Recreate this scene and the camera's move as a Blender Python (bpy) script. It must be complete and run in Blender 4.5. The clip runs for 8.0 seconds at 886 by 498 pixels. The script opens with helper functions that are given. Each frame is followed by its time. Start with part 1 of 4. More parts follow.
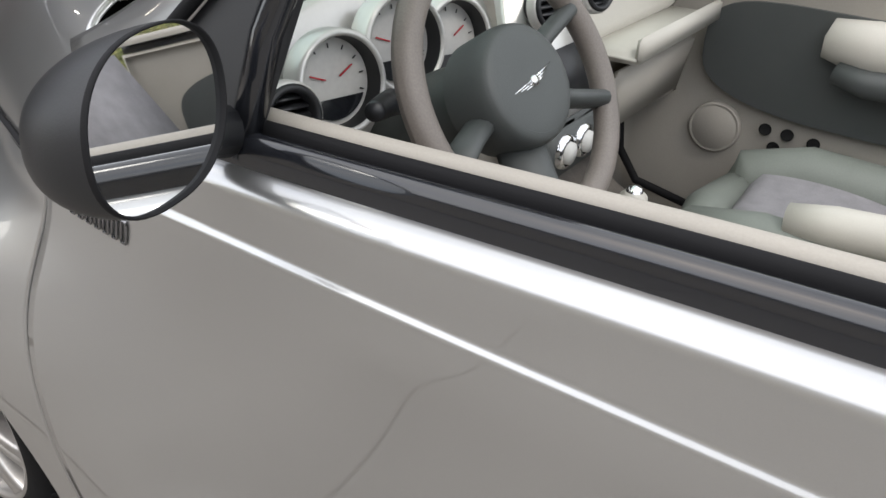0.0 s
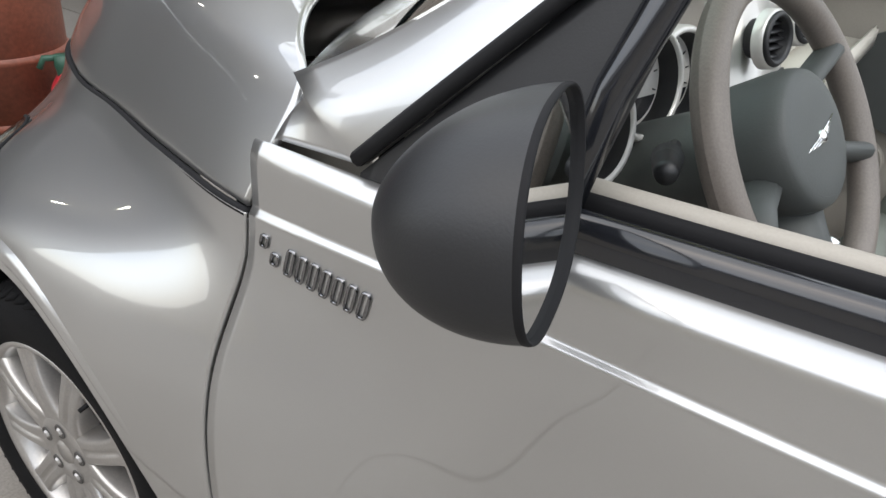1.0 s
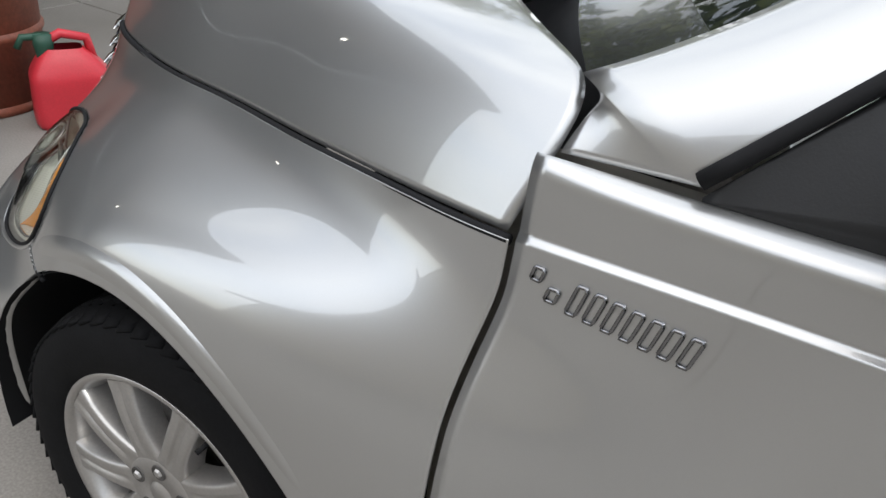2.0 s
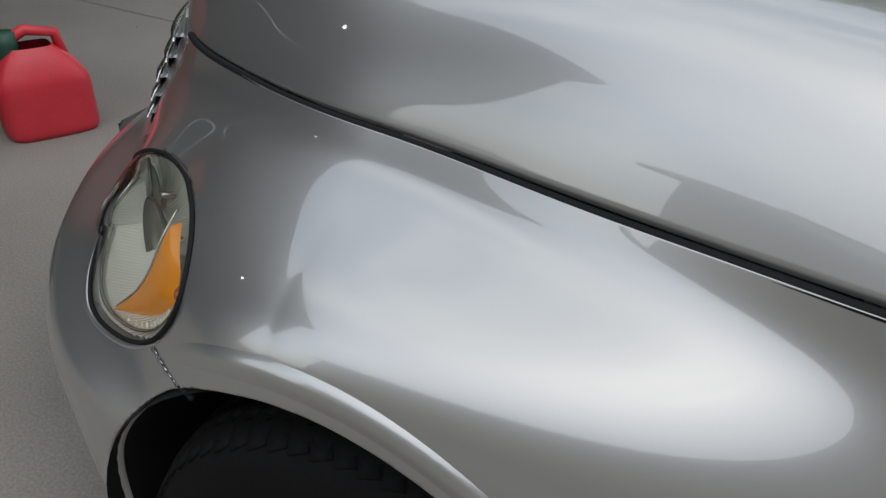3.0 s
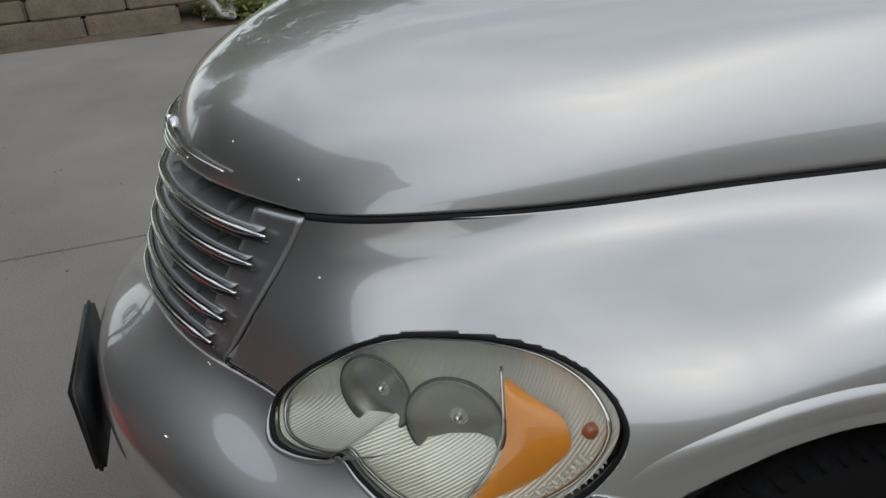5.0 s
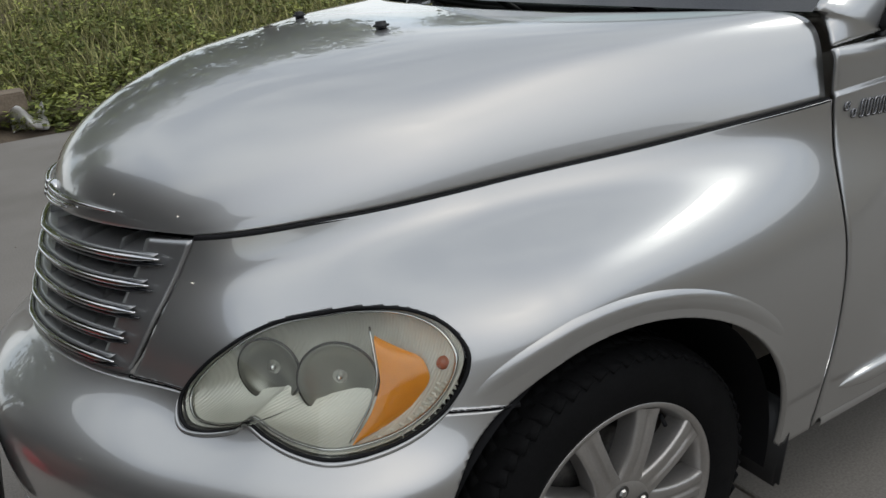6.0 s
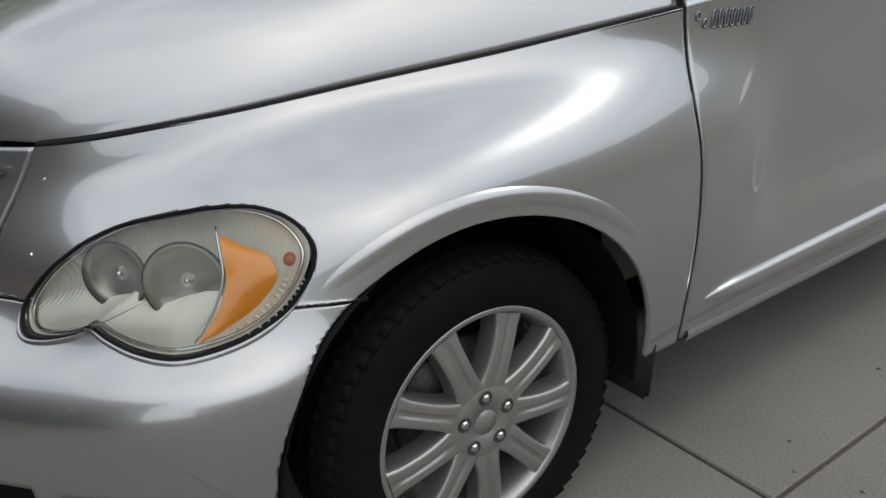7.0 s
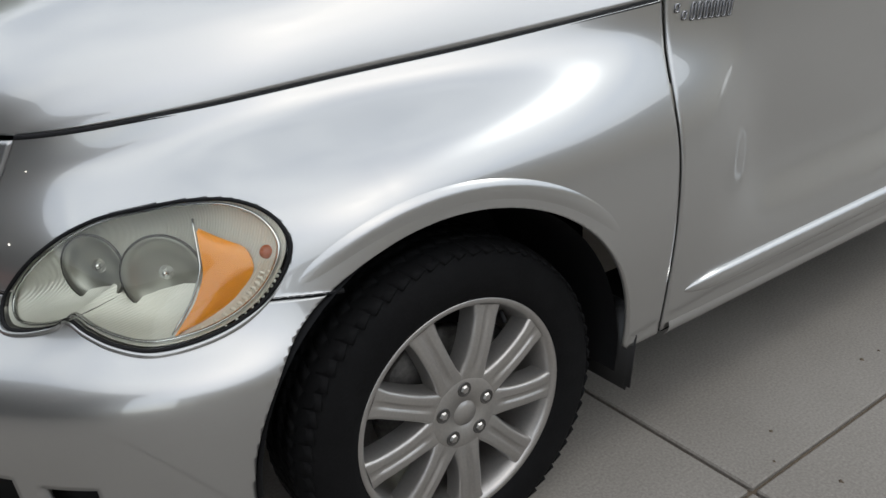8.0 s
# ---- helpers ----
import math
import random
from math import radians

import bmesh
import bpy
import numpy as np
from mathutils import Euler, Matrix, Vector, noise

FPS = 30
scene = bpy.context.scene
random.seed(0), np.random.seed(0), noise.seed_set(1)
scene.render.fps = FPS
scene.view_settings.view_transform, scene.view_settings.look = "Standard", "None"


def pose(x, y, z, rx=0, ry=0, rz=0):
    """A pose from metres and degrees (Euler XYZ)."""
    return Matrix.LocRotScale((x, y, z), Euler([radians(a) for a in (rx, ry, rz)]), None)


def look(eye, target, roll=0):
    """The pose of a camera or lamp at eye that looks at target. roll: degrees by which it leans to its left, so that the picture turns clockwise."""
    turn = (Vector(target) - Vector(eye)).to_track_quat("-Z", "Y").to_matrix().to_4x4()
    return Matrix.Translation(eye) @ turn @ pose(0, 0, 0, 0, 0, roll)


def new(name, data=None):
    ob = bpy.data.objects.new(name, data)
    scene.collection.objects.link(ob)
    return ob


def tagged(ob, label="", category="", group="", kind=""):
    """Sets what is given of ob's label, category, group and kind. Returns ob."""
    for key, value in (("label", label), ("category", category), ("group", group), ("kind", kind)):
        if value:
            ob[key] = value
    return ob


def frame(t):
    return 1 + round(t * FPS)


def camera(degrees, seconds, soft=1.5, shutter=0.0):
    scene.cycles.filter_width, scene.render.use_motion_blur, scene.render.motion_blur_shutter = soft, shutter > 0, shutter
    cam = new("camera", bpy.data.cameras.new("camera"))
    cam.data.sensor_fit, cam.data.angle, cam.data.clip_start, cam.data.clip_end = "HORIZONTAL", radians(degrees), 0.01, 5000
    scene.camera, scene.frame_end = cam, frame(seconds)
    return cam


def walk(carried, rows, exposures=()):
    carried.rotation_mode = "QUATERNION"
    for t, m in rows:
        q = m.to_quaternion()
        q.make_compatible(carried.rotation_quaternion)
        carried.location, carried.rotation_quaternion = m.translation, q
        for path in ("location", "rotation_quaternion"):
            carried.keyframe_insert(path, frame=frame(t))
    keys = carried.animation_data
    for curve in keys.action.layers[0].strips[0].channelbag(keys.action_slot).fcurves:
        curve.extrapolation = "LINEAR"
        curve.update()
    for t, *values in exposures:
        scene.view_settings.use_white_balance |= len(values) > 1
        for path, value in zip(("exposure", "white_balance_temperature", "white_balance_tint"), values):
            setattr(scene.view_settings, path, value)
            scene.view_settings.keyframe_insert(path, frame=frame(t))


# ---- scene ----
cam = camera(59.0, 8.0)
PATH = [
    (0, (1.412, -1.284, 1.374), (0.455, 0.164, 0.383), 2.5),
    (0.5, (1.263, -1.334, 1.362), (0.316, 0.132, 0.390), 3.8),
    (1, (1.078, -1.321, 1.363), (0.132, 0.136, 0.364), 4.5),
    (1.5, (0.916, -1.348, 1.336), (-0.026, 0.111, 0.343), 5.1),
    (2, (0.723, -1.389, 1.312), (-0.058, 0.139, 0.285), 6.7),
    (2.2, (0.63, -1.346, 1.305), (-0.161, 0.135, 0.219), 5.1),
    (3.5, (-0.002, -1.310, 1.273), (-0.326, 0.312, 0.147), 4.7),
    (3.7, (-0.128, -1.315, 1.273), (-0.342, 0.349, 0.185), 4.2),
    (4, (-0.296, -1.285, 1.275), (-0.424, 0.395, 0.245), 1.2),
    (4.2, (-0.387, -1.300, 1.284), (-0.418, 0.361, 0.358), -0.5),
    (5.3, (-0.684, -1.408, 1.317), (0.045, 0.22, 0.414), -3.6),
    (5.5, (-0.738, -1.456, 1.324), (0.145, 0.14, 0.503), -3.6),
    (6, (-0.766, -1.648, 1.295), (0.136, -0.032, 0.537), -5.0),
    (6.5, (-0.728, -1.733, 1.211), (0.26, -0.159, 0.474), -4.3),
    (7, (-0.683, -1.765, 1.142), (0.336, -0.231, 0.364), -4.3),
    (7.5, (-0.664, -1.787, 1.124), (0.357, -0.264, 0.327), -4.4),
    (8, (-0.657, -1.791, 1.144), (0.357, -0.264, 0.345), -4.4),
]
walk(cam, [(t, look(eye, target, roll)) for t, eye, target, roll in PATH],
     exposures=[(0.0, 0.46, 6620, 9), (1.0, 0.56, 6550, 8), (2.0, 0.22, 6450, 7), (2.8, -0.25, 6400, 6), (3.5, -0.78, 6350, 6), (4.2, -0.70, 6350, 6),
                (5.5, -0.66, 6400, 6), (6.0, -0.70, 6400, 6), (6.6, -0.62, 6400, 6), (7.2, -0.36, 6400, 6), (8.0, -0.18, 6400, 6)])

# ---- sky, sun ----
world = bpy.data.worlds.new("sky")
scene.world = world
world.use_nodes = True
wn, wl = world.node_tree.nodes, world.node_tree.links
wn.clear()
sky = wn.new("ShaderNodeTexSky")
sky.sky_type, sky.sun_disc = "NISHITA", False
sky.sun_elevation, sky.sun_rotation = radians(55), radians(200)
sky.air_density, sky.dust_density = 1.0, 2.0
coord = wn.new("ShaderNodeTexCoord")
stretch = wn.new("ShaderNodeMapping")
stretch.inputs["Scale"].default_value = (1.2, 1.2, 3.5)
clouds = wn.new("ShaderNodeTexNoise")
clouds.inputs["Scale"].default_value, clouds.inputs["Detail"].default_value = 2.2, 7.0
clouds.inputs["Roughness"].default_value = 0.6
veil = wn.new("ShaderNodeMapRange")
veil.inputs["From Min"].default_value, veil.inputs["From Max"].default_value = 0.40, 0.66
veil.inputs["To Min"].default_value, veil.inputs["To Max"].default_value = 0.45, 0.98
white = wn.new("ShaderNodeMixRGB")
white.inputs["Color2"].default_value = (7.9, 7.95, 8.15, 1)
back = wn.new("ShaderNodeBackground")
back.inputs["Strength"].default_value = 0.23
out = wn.new("ShaderNodeOutputWorld")
wl.new(coord.outputs["Generated"], stretch.inputs["Vector"])
wl.new(stretch.outputs["Vector"], clouds.inputs["Vector"])
wl.new(clouds.outputs["Fac"], veil.inputs["Value"])
wl.new(veil.outputs["Result"], white.inputs["Fac"])
wl.new(sky.outputs["Color"], white.inputs["Color1"])
wl.new(white.outputs["Color"], back.inputs["Color"])
wl.new(back.outputs["Background"], out.inputs["Surface"])

sun = new("sun", bpy.data.lights.new("sun", "SUN"))
sun.data.energy, sun.data.angle, sun.data.color = 0.6, radians(14), (1.0, 0.96, 0.9)
sun.matrix_world = look((6, -3, 9), (0, 0, 0))
scene.view_settings.exposure = 0.0


# ---- materials ----
def material(name, color, rough=0.5, metal=0.0, coat=0.0, vary=0.06, scale=6.0, fine=120.0, bump=0.0, tint=None, **more):
    """A surface with its colour broken up at two scales, and fine relief."""
    m = bpy.data.materials.new(name)
    m.use_nodes = True
    n, l = m.node_tree.nodes, m.node_tree.links
    b = n["Principled BSDF"]
    b.inputs["Roughness"].default_value, b.inputs["Metallic"].default_value = rough, metal
    b.inputs["Coat Weight"].default_value, b.inputs["Coat Roughness"].default_value, b.inputs["Coat IOR"].default_value = coat, 0.02, 1.7
    for key, value in more.items():
        b.inputs[key.replace("_", " ")].default_value = value
    tc = n.new("ShaderNodeTexCoord")
    big, small = n.new("ShaderNodeTexNoise"), n.new("ShaderNodeTexNoise")
    big.inputs["Scale"].default_value, big.inputs["Detail"].default_value = scale, 5
    small.inputs["Scale"].default_value, small.inputs["Detail"].default_value = fine, 3
    for t in (big, small):
        l.new(tc.outputs["Object"], t.inputs["Vector"])
    add = n.new("ShaderNodeMath")
    l.new(big.outputs["Fac"], add.inputs[0])
    l.new(small.outputs["Fac"], add.inputs[1])
    ramp = n.new("ShaderNodeMapRange")
    ramp.inputs["From Min"].default_value, ramp.inputs["From Max"].default_value = 0.7, 1.3
    l.new(add.outputs["Value"], ramp.inputs["Value"])
    mix = n.new("ShaderNodeMixRGB")
    low = [c * (1 - vary) for c in color]
    high = [min(1, c * (1 + vary)) for c in (tint or color)]
    mix.inputs["Color1"].default_value, mix.inputs["Color2"].default_value = (*low, 1), (*high, 1)
    l.new(ramp.outputs["Result"], mix.inputs["Fac"])
    l.new(mix.outputs["Color"], b.inputs["Base Color"])
    if bump:
        bp = n.new("ShaderNodeBump")
        bp.inputs["Strength"].default_value, bp.inputs["Distance"].default_value = bump, 0.002
        l.new(small.outputs["Fac"], bp.inputs["Height"])
        l.new(bp.outputs["Normal"], b.inputs["Normal"])
    return m


PAINT = material("silver_paint", (0.47, 0.47, 0.465), 0.325, 0.84, 1.0, 0.02, 3, 900, Coat_IOR=1.9)
BLACK = material("black_plastic", (0.012, 0.0125, 0.014), 0.45, 0, 0, 0.15, 8, 500, 0.06)
GLOSSBLACK = material("gloss_black_trim", (0.012, 0.013, 0.016), 0.16, 0, 0.4, 0.1)
RUBBER = material("tyre_rubber", (0.0065, 0.0065, 0.007), 0.8, 0, 0, 0.25, 20, 200, 0.2, Specular_IOR_Level=0.12)
SEAL = material("rubber_seal", (0.008, 0.008, 0.009), 0.7, Specular_IOR_Level=0.2)
# Near-black with the shade of openings and of the underbody put into the colour.
DARK = material("cavity_shade", (0.006, 0.006, 0.006), 0.9)
BADGE = material("badge_metal", (0.26, 0.26, 0.27), 0.22, 1.0, 0, 0.04)
CHROME = material("chrome", (0.72, 0.72, 0.72), 0.08, 1.0, 0, 0.03)
ALLOY = material("alloy", (0.42, 0.41, 0.40), 0.36, 0.8, 0.3, 0.05, 9, 200, 0.0, (0.45, 0.43, 0.41))
GRILLEGREY = material("painted_grille", (0.36, 0.365, 0.37), 0.34, 0.8, 0.6, 0.03)
STEEL = material("brake_steel", (0.12, 0.115, 0.11), 0.5, 0.7, 0, 0.3, 30)
BEIGE = material("beige_plastic", (0.34, 0.315, 0.275), 0.6, 0, 0, 0.05, 10, 400, 0.12)
CREAM = material("cream_vinyl", (0.50, 0.475, 0.42), 0.5, 0, 0, 0.04, 10, 400, 0.1)
DASHSILVER = material("dash_silver", (0.62, 0.61, 0.58), 0.3, 0.3, 0.4, 0.02)
GREY = material("grey_soft_plastic", (0.060, 0.065, 0.063), 0.55, 0, 0, 0.05, 10, 500, 0.12)
LEATHER = material("worn_leather", (0.145, 0.126, 0.111), 0.5, 0, 0, 0.10, 9, 400, 0.12, (0.165, 0.143, 0.125))
FABRIC = material("seat_fabric", (0.24, 0.23, 0.24), 0.9, 0, 0, 0.16, 25, 500, 0.35)
PIPING = material("seat_vinyl", (0.18, 0.195, 0.172), 0.6, 0, 0, 0.06, 12, 300, 0.1)
CARPET = material("carpet", (0.20, 0.18, 0.16), 0.95, 0, 0, 0.2, 30, 600, 0.4)
DIAL = material("dial_face", (0.55, 0.54, 0.51), 0.45)
RED = material("red_plastic", (0.55, 0.03, 0.045), 0.42, 0, 0, 0.08, 10, 150, 0.1)
GREEN = material("green_plastic", (0.02, 0.07, 0.045), 0.5)
RUST = material("brown_metal", (0.20, 0.062, 0.036), 0.5, 0, 0, 0.25, 4, 60, 0.2)
CONCRETE = material("concrete", (0.20, 0.182, 0.160), 0.85, 0, 0, 0.16, 1.3, 160, 0.10, (0.235, 0.218, 0.198))
WALLPAINT = material("garage_wall", (0.26, 0.245, 0.22), 0.85, 0, 0, 0.06, 2, 60, 0.2)
CEILING = material("garage_ceiling", (0.22, 0.21, 0.19), 0.9, 0, 0, 0.06, 2, 60, 0.2)
SIDING = material("beige_siding", (0.50, 0.44, 0.36), 0.7, 0, 0, 0.06, 2, 40, 0.2)
ROOFING = material("roof_shingle", (0.10, 0.095, 0.09), 0.9, 0, 0, 0.25, 8, 40, 0.4)
STONE = material("wall_block", (0.22, 0.175, 0.13), 0.9, 0, 0, 0.25, 9, 70, 0.6)
SOIL = material("soil", (0.11, 0.085, 0.06), 0.95, 0, 0, 0.3, 5, 60, 0.6)
GRASS = material("grass", (0.19, 0.22, 0.07), 0.7, 0, 0, 0.45, 2.5, 30, 0, (0.30, 0.27, 0.12))
LEAF = material("leaf", (0.115, 0.175, 0.035), 0.6, 0, 0, 0.45, 2, 20, 0, (0.20, 0.21, 0.05))


def leafy(m):
    """Every leaf takes a shade of its own."""
    n, l = m.node_tree.nodes, m.node_tree.links
    b = n["Principled BSDF"]
    old = b.inputs["Base Color"].links[0].from_socket
    geo, span, mul = n.new("ShaderNodeNewGeometry"), n.new("ShaderNodeMapRange"), n.new("ShaderNodeMixRGB")
    span.inputs["To Min"].default_value, span.inputs["To Max"].default_value = 0.45, 1.7
    mul.blend_type = "MULTIPLY"
    mul.inputs["Fac"].default_value = 1.0
    l.new(geo.outputs["Random Per Island"], span.inputs["Value"])
    l.new(old, mul.inputs["Color1"])
    l.new(span.outputs["Result"], mul.inputs["Color2"])
    l.new(mul.outputs["Color"], b.inputs["Base Color"])


leafy(GRASS)
leafy(LEAF)
BARK = material("bark", (0.10, 0.075, 0.055), 0.9, 0, 0, 0.3, 6, 40, 0.6)
PAPER = material("white_rubbish", (0.7, 0.68, 0.66), 0.7)
AMBER = material("amber_plastic", (0.95, 0.33, 0.006), 0.22, 0, 0.6, 0.08, 30, 700, 0.5)
REFLECTOR = material("lamp_reflector", (0.86, 0.86, 0.80), 0.25, 0.30, 0, 0.05, 10, 300, 0.1)
flute = REFLECTOR.node_tree.nodes.new("ShaderNodeTexWave")
flute.wave_type, flute.bands_direction = "BANDS", "Y"
flute.inputs["Scale"].default_value = 70.0
flute_bump = REFLECTOR.node_tree.nodes.new("ShaderNodeBump")
flute_bump.inputs["Strength"].default_value, flute_bump.inputs["Distance"].default_value = 0.35, 0.002
flute_place = REFLECTOR.node_tree.nodes.new("ShaderNodeTexCoord")
REFLECTOR.node_tree.links.new(flute_place.outputs["Object"], flute.inputs["Vector"])
REFLECTOR.node_tree.links.new(flute.outputs["Fac"], flute_bump.inputs["Height"])
REFLECTOR.node_tree.links.new(flute_bump.outputs["Normal"], REFLECTOR.node_tree.nodes["Principled BSDF"].inputs["Normal"])
BOWL = material("lamp_bowl", (0.42, 0.42, 0.385), 0.36, 0.85, 0, 0.05, 10, 300)
MARKER = material("marker_red", (0.42, 0.10, 0.03), 0.25, 0, 0.5, 0.1)
FASCIA = material("garage_fascia", (0.085, 0.07, 0.055), 0.8, 0, 0, 0.12, 3, 60, 0.2)
MIRROR = material("mirror_glass", (0.82, 0.83, 0.83), 0.02, 1.0, 0, 0.0)


def glass(name, color, rough=0.02, ior=1.45, mixed=0.0):
    m = bpy.data.materials.new(name)
    m.use_nodes = True
    n, l = m.node_tree.nodes, m.node_tree.links
    n.clear()
    o = n.new("ShaderNodeOutputMaterial")
    clear, gloss, mix, fres = (n.new("ShaderNode" + k) for k in ("BsdfTransparent", "BsdfGlossy", "MixShader", "Fresnel"))
    clear.inputs["Color"].default_value = (*color, 1)
    gloss.inputs["Roughness"].default_value = rough
    fres.inputs["IOR"].default_value = ior
    l.new(fres.outputs[0], mix.inputs[0])
    l.new(clear.outputs[0], mix.inputs[1])
    l.new(gloss.outputs[0], mix.inputs[2])
    l.new(mix.outputs[0], o.inputs["Surface"])
    return m


WINDSCREEN = glass("tinted_glass", (0.62, 0.74, 0.68))
LENS = glass("lamp_lens", (0.93, 0.94, 0.90), 0.05)


# ---- mesh helpers ----
def mesh_object(name, bm, mat, parent=None, label="", smooth=True, kind="", category="", group=""):
    bmesh.ops.recalc_face_normals(bm, faces=bm.faces)
    me = bpy.data.meshes.new(name)
    bm.to_mesh(me)
    bm.free()
    me.materials.append(mat)
    for p in me.polygons:
        p.use_smooth = smooth
    ob = new(name, me)
    ob.parent = parent
    return tagged(ob, label, category, group, kind)


def part(name, bm, mat, parent, label="", smooth=True):
    """One mesh under a thing or a part."""
    return mesh_object(name, bm, mat, parent, label, smooth)


def thing(name, label, category, group="", at=(0, 0, 0)):
    ob = new(name)
    ob.location = at
    return tagged(ob, label, category, group)


def grid(fn, nu, nv, bm=None, hem=0.0, wrap=False):
    """A sheet fn(u, v), u and v from 0 to 1; hem: the depth of the edge that is folded in all round."""
    bm = bm or bmesh.new()
    vs = [[bm.verts.new(fn(i / nu, j / nv)) for j in range(nv + 1)] for i in range(nu + (0 if wrap else 1))]
    m = len(vs)
    for i in range(nu):
        for j in range(nv):
            bm.faces.new((vs[i][j], vs[(i + 1) % m][j], vs[(i + 1) % m][j + 1], vs[i][j + 1]))
    if hem:
        fold(bm, hem)
    return bm


def fold(bm, depth, toward=(0.6, 0, 0.6)):
    """Folds the open edges of a panel inward, so that it shows its thickness at the gaps."""
    bm.normal_update()
    rim = [e for e in bm.edges if e.is_boundary]
    made = bmesh.ops.extrude_edge_only(bm, edges=rim)["geom"]
    mid = Vector(toward)
    for v in made:
        if isinstance(v, bmesh.types.BMVert):
            way = Vector((mid.x - v.co.x, -v.co.y, mid.z - v.co.z)).normalized()
            v.co += way * depth


def mirrored(bm):
    other = bm.copy()
    for v in other.verts:
        v.co.y = -v.co.y
    return other


def box(size, at=(0, 0, 0), bevel=0.0, turn=(0, 0, 0), bm=None, seg=2):
    bm = bm or bmesh.new()
    made = bmesh.ops.create_cube(bm, size=1)["verts"]
    m = pose(*at, *turn) @ Matrix.Diagonal((*size, 1))
    bmesh.ops.transform(bm, matrix=m, verts=made)
    if bevel:
        edges = list({e for v in made for e in v.link_edges})
        bmesh.ops.bevel(bm, geom=edges, offset=bevel, segments=seg, affect="EDGES", clamp_overlap=True)
    return bm


def lathe(profile, n=48, axis="y", at=(0, 0, 0), bm=None):
    """Turns a profile of (radius, along) round an axis."""
    bm = bm or bmesh.new()
    rings = []
    for r, a in profile:
        ring = []
        for k in range(n):
            c, s = r * math.cos(2 * math.pi * k / n), r * math.sin(2 * math.pi * k / n)
            p = {"y": (c, a, s), "x": (a, c, s), "z": (c, s, a)}[axis]
            ring.append(bm.verts.new(Vector(p) + Vector(at)))
        rings.append(ring)
    for a, b in zip(rings, rings[1:]):
        for k in range(n):
            bm.faces.new((a[k], a[(k + 1) % n], b[(k + 1) % n], b[k]))
    return bm


def tube(points, radius, n=8, closed=False, bm=None, flat=1.0):
    """A round bar along a line of points."""
    bm = bm or bmesh.new()
    pts = [Vector(p) for p in points]
    rings = []
    count = len(pts)
    for i, p in enumerate(pts):
        a = pts[(i - 1) % count] if closed or i else p
        b = pts[(i + 1) % count] if closed or i < count - 1 else p
        way = (b - a).normalized()
        side = way.cross(Vector((0, 0, 1)))
        side = side.normalized() if side.length > 1e-4 else Vector((1, 0, 0))
        up = side.cross(way).normalized()
        rr = radius(i / max(1, count - 1)) if callable(radius) else radius
        rings.append([bm.verts.new(p + side * rr * math.cos(2 * math.pi * k / n) + up * rr * flat * math.sin(2 * math.pi * k / n)) for k in range(n)])
    for i in range(count if closed else count - 1):
        a, b = rings[i], rings[(i + 1) % count]
        for k in range(n):
            bm.faces.new((a[k], a[(k + 1) % n], b[(k + 1) % n], b[k]))
    if not closed:
        bm.faces.new(rings[0][::-1])
        bm.faces.new(rings[-1])
    return bm


def glide(xs, ys, x):
    """A smooth curve through knots that never overshoots them."""
    xs, ys = np.asarray(xs, float), np.asarray(ys, float)
    h, d = np.diff(xs), np.diff(ys) / np.diff(xs)
    m = np.r_[d[0], np.where(d[1:] * d[:-1] > 0, 2 * d[1:] * d[:-1] / (d[1:] + d[:-1] + 1e-12), 0), d[-1]]
    i = int(np.clip(np.searchsorted(xs, x) - 1, 0, len(h) - 1))
    t = min(max((x - xs[i]) / h[i], 0), 1)
    return float((2 * t**3 - 3 * t**2 + 1) * ys[i] + (t**3 - 2 * t**2 + t) * h[i] * m[i] + (3 * t**2 - 2 * t**3) * ys[i + 1] + (t**3 - t**2) * h[i] * m[i + 1])


# ---- the car's flank and nose as one swept surface ----
# Stations run from the middle of the nose (-1) round the corner to the wheel (0) and on back in metres.
PIVOT = -0.10
STATION = (-1, -0.65, -0.53, -0.41, -0.32, -0.18, -0.09, 0, 0.1, 0.25, 0.4, 0.6, 0.75, 0.9, 1.2, 2.0, 2.8, 3.3, 3.46)
OUT = (
    (.605, .583, .579, .565, .558, .567, .585, .607, .640, .700, .755, .822, .832, .836, .840, .840, .82, .72, .55),
    (.622, .600, .592, .575, .573, .588, .610, .634, .666, .724, .772, .824, .832, .836, .840, .840, .825, .74, .56),
    (.645, .630, .625, .642, .634, .682, .722, .756, .784, .812, .828, .836, .836, .834, .834, .834, .83, .75, .58),
    (.665, .652, .672, .712, .715, .765, .810, .835, .852, .868, .878, .876, .864, .831, .829, .829, .85, .77, .60),
    (.690, .676, .695, .748, .785, .803, .838, .850, .862, .882, .894, .894, .880, .830, .827, .827, .86, .79, .62),
    (.800, .800, .815, .832, .850, .858, .853, .852, .857, .880, .892, .892, .876, .830, .825, .825, .86, .80, .65),
    (.820, .830, .842, .860, .872, .876, .860, .850, .852, .870, .878, .878, .880, .880, .880, .880, .86, .80, .66),
    (.800, .810, .822, .835, .850, .862, .852, .840, .840, .850, .856, .856, .856, .856, .856, .856, .84, .78, .62),
)
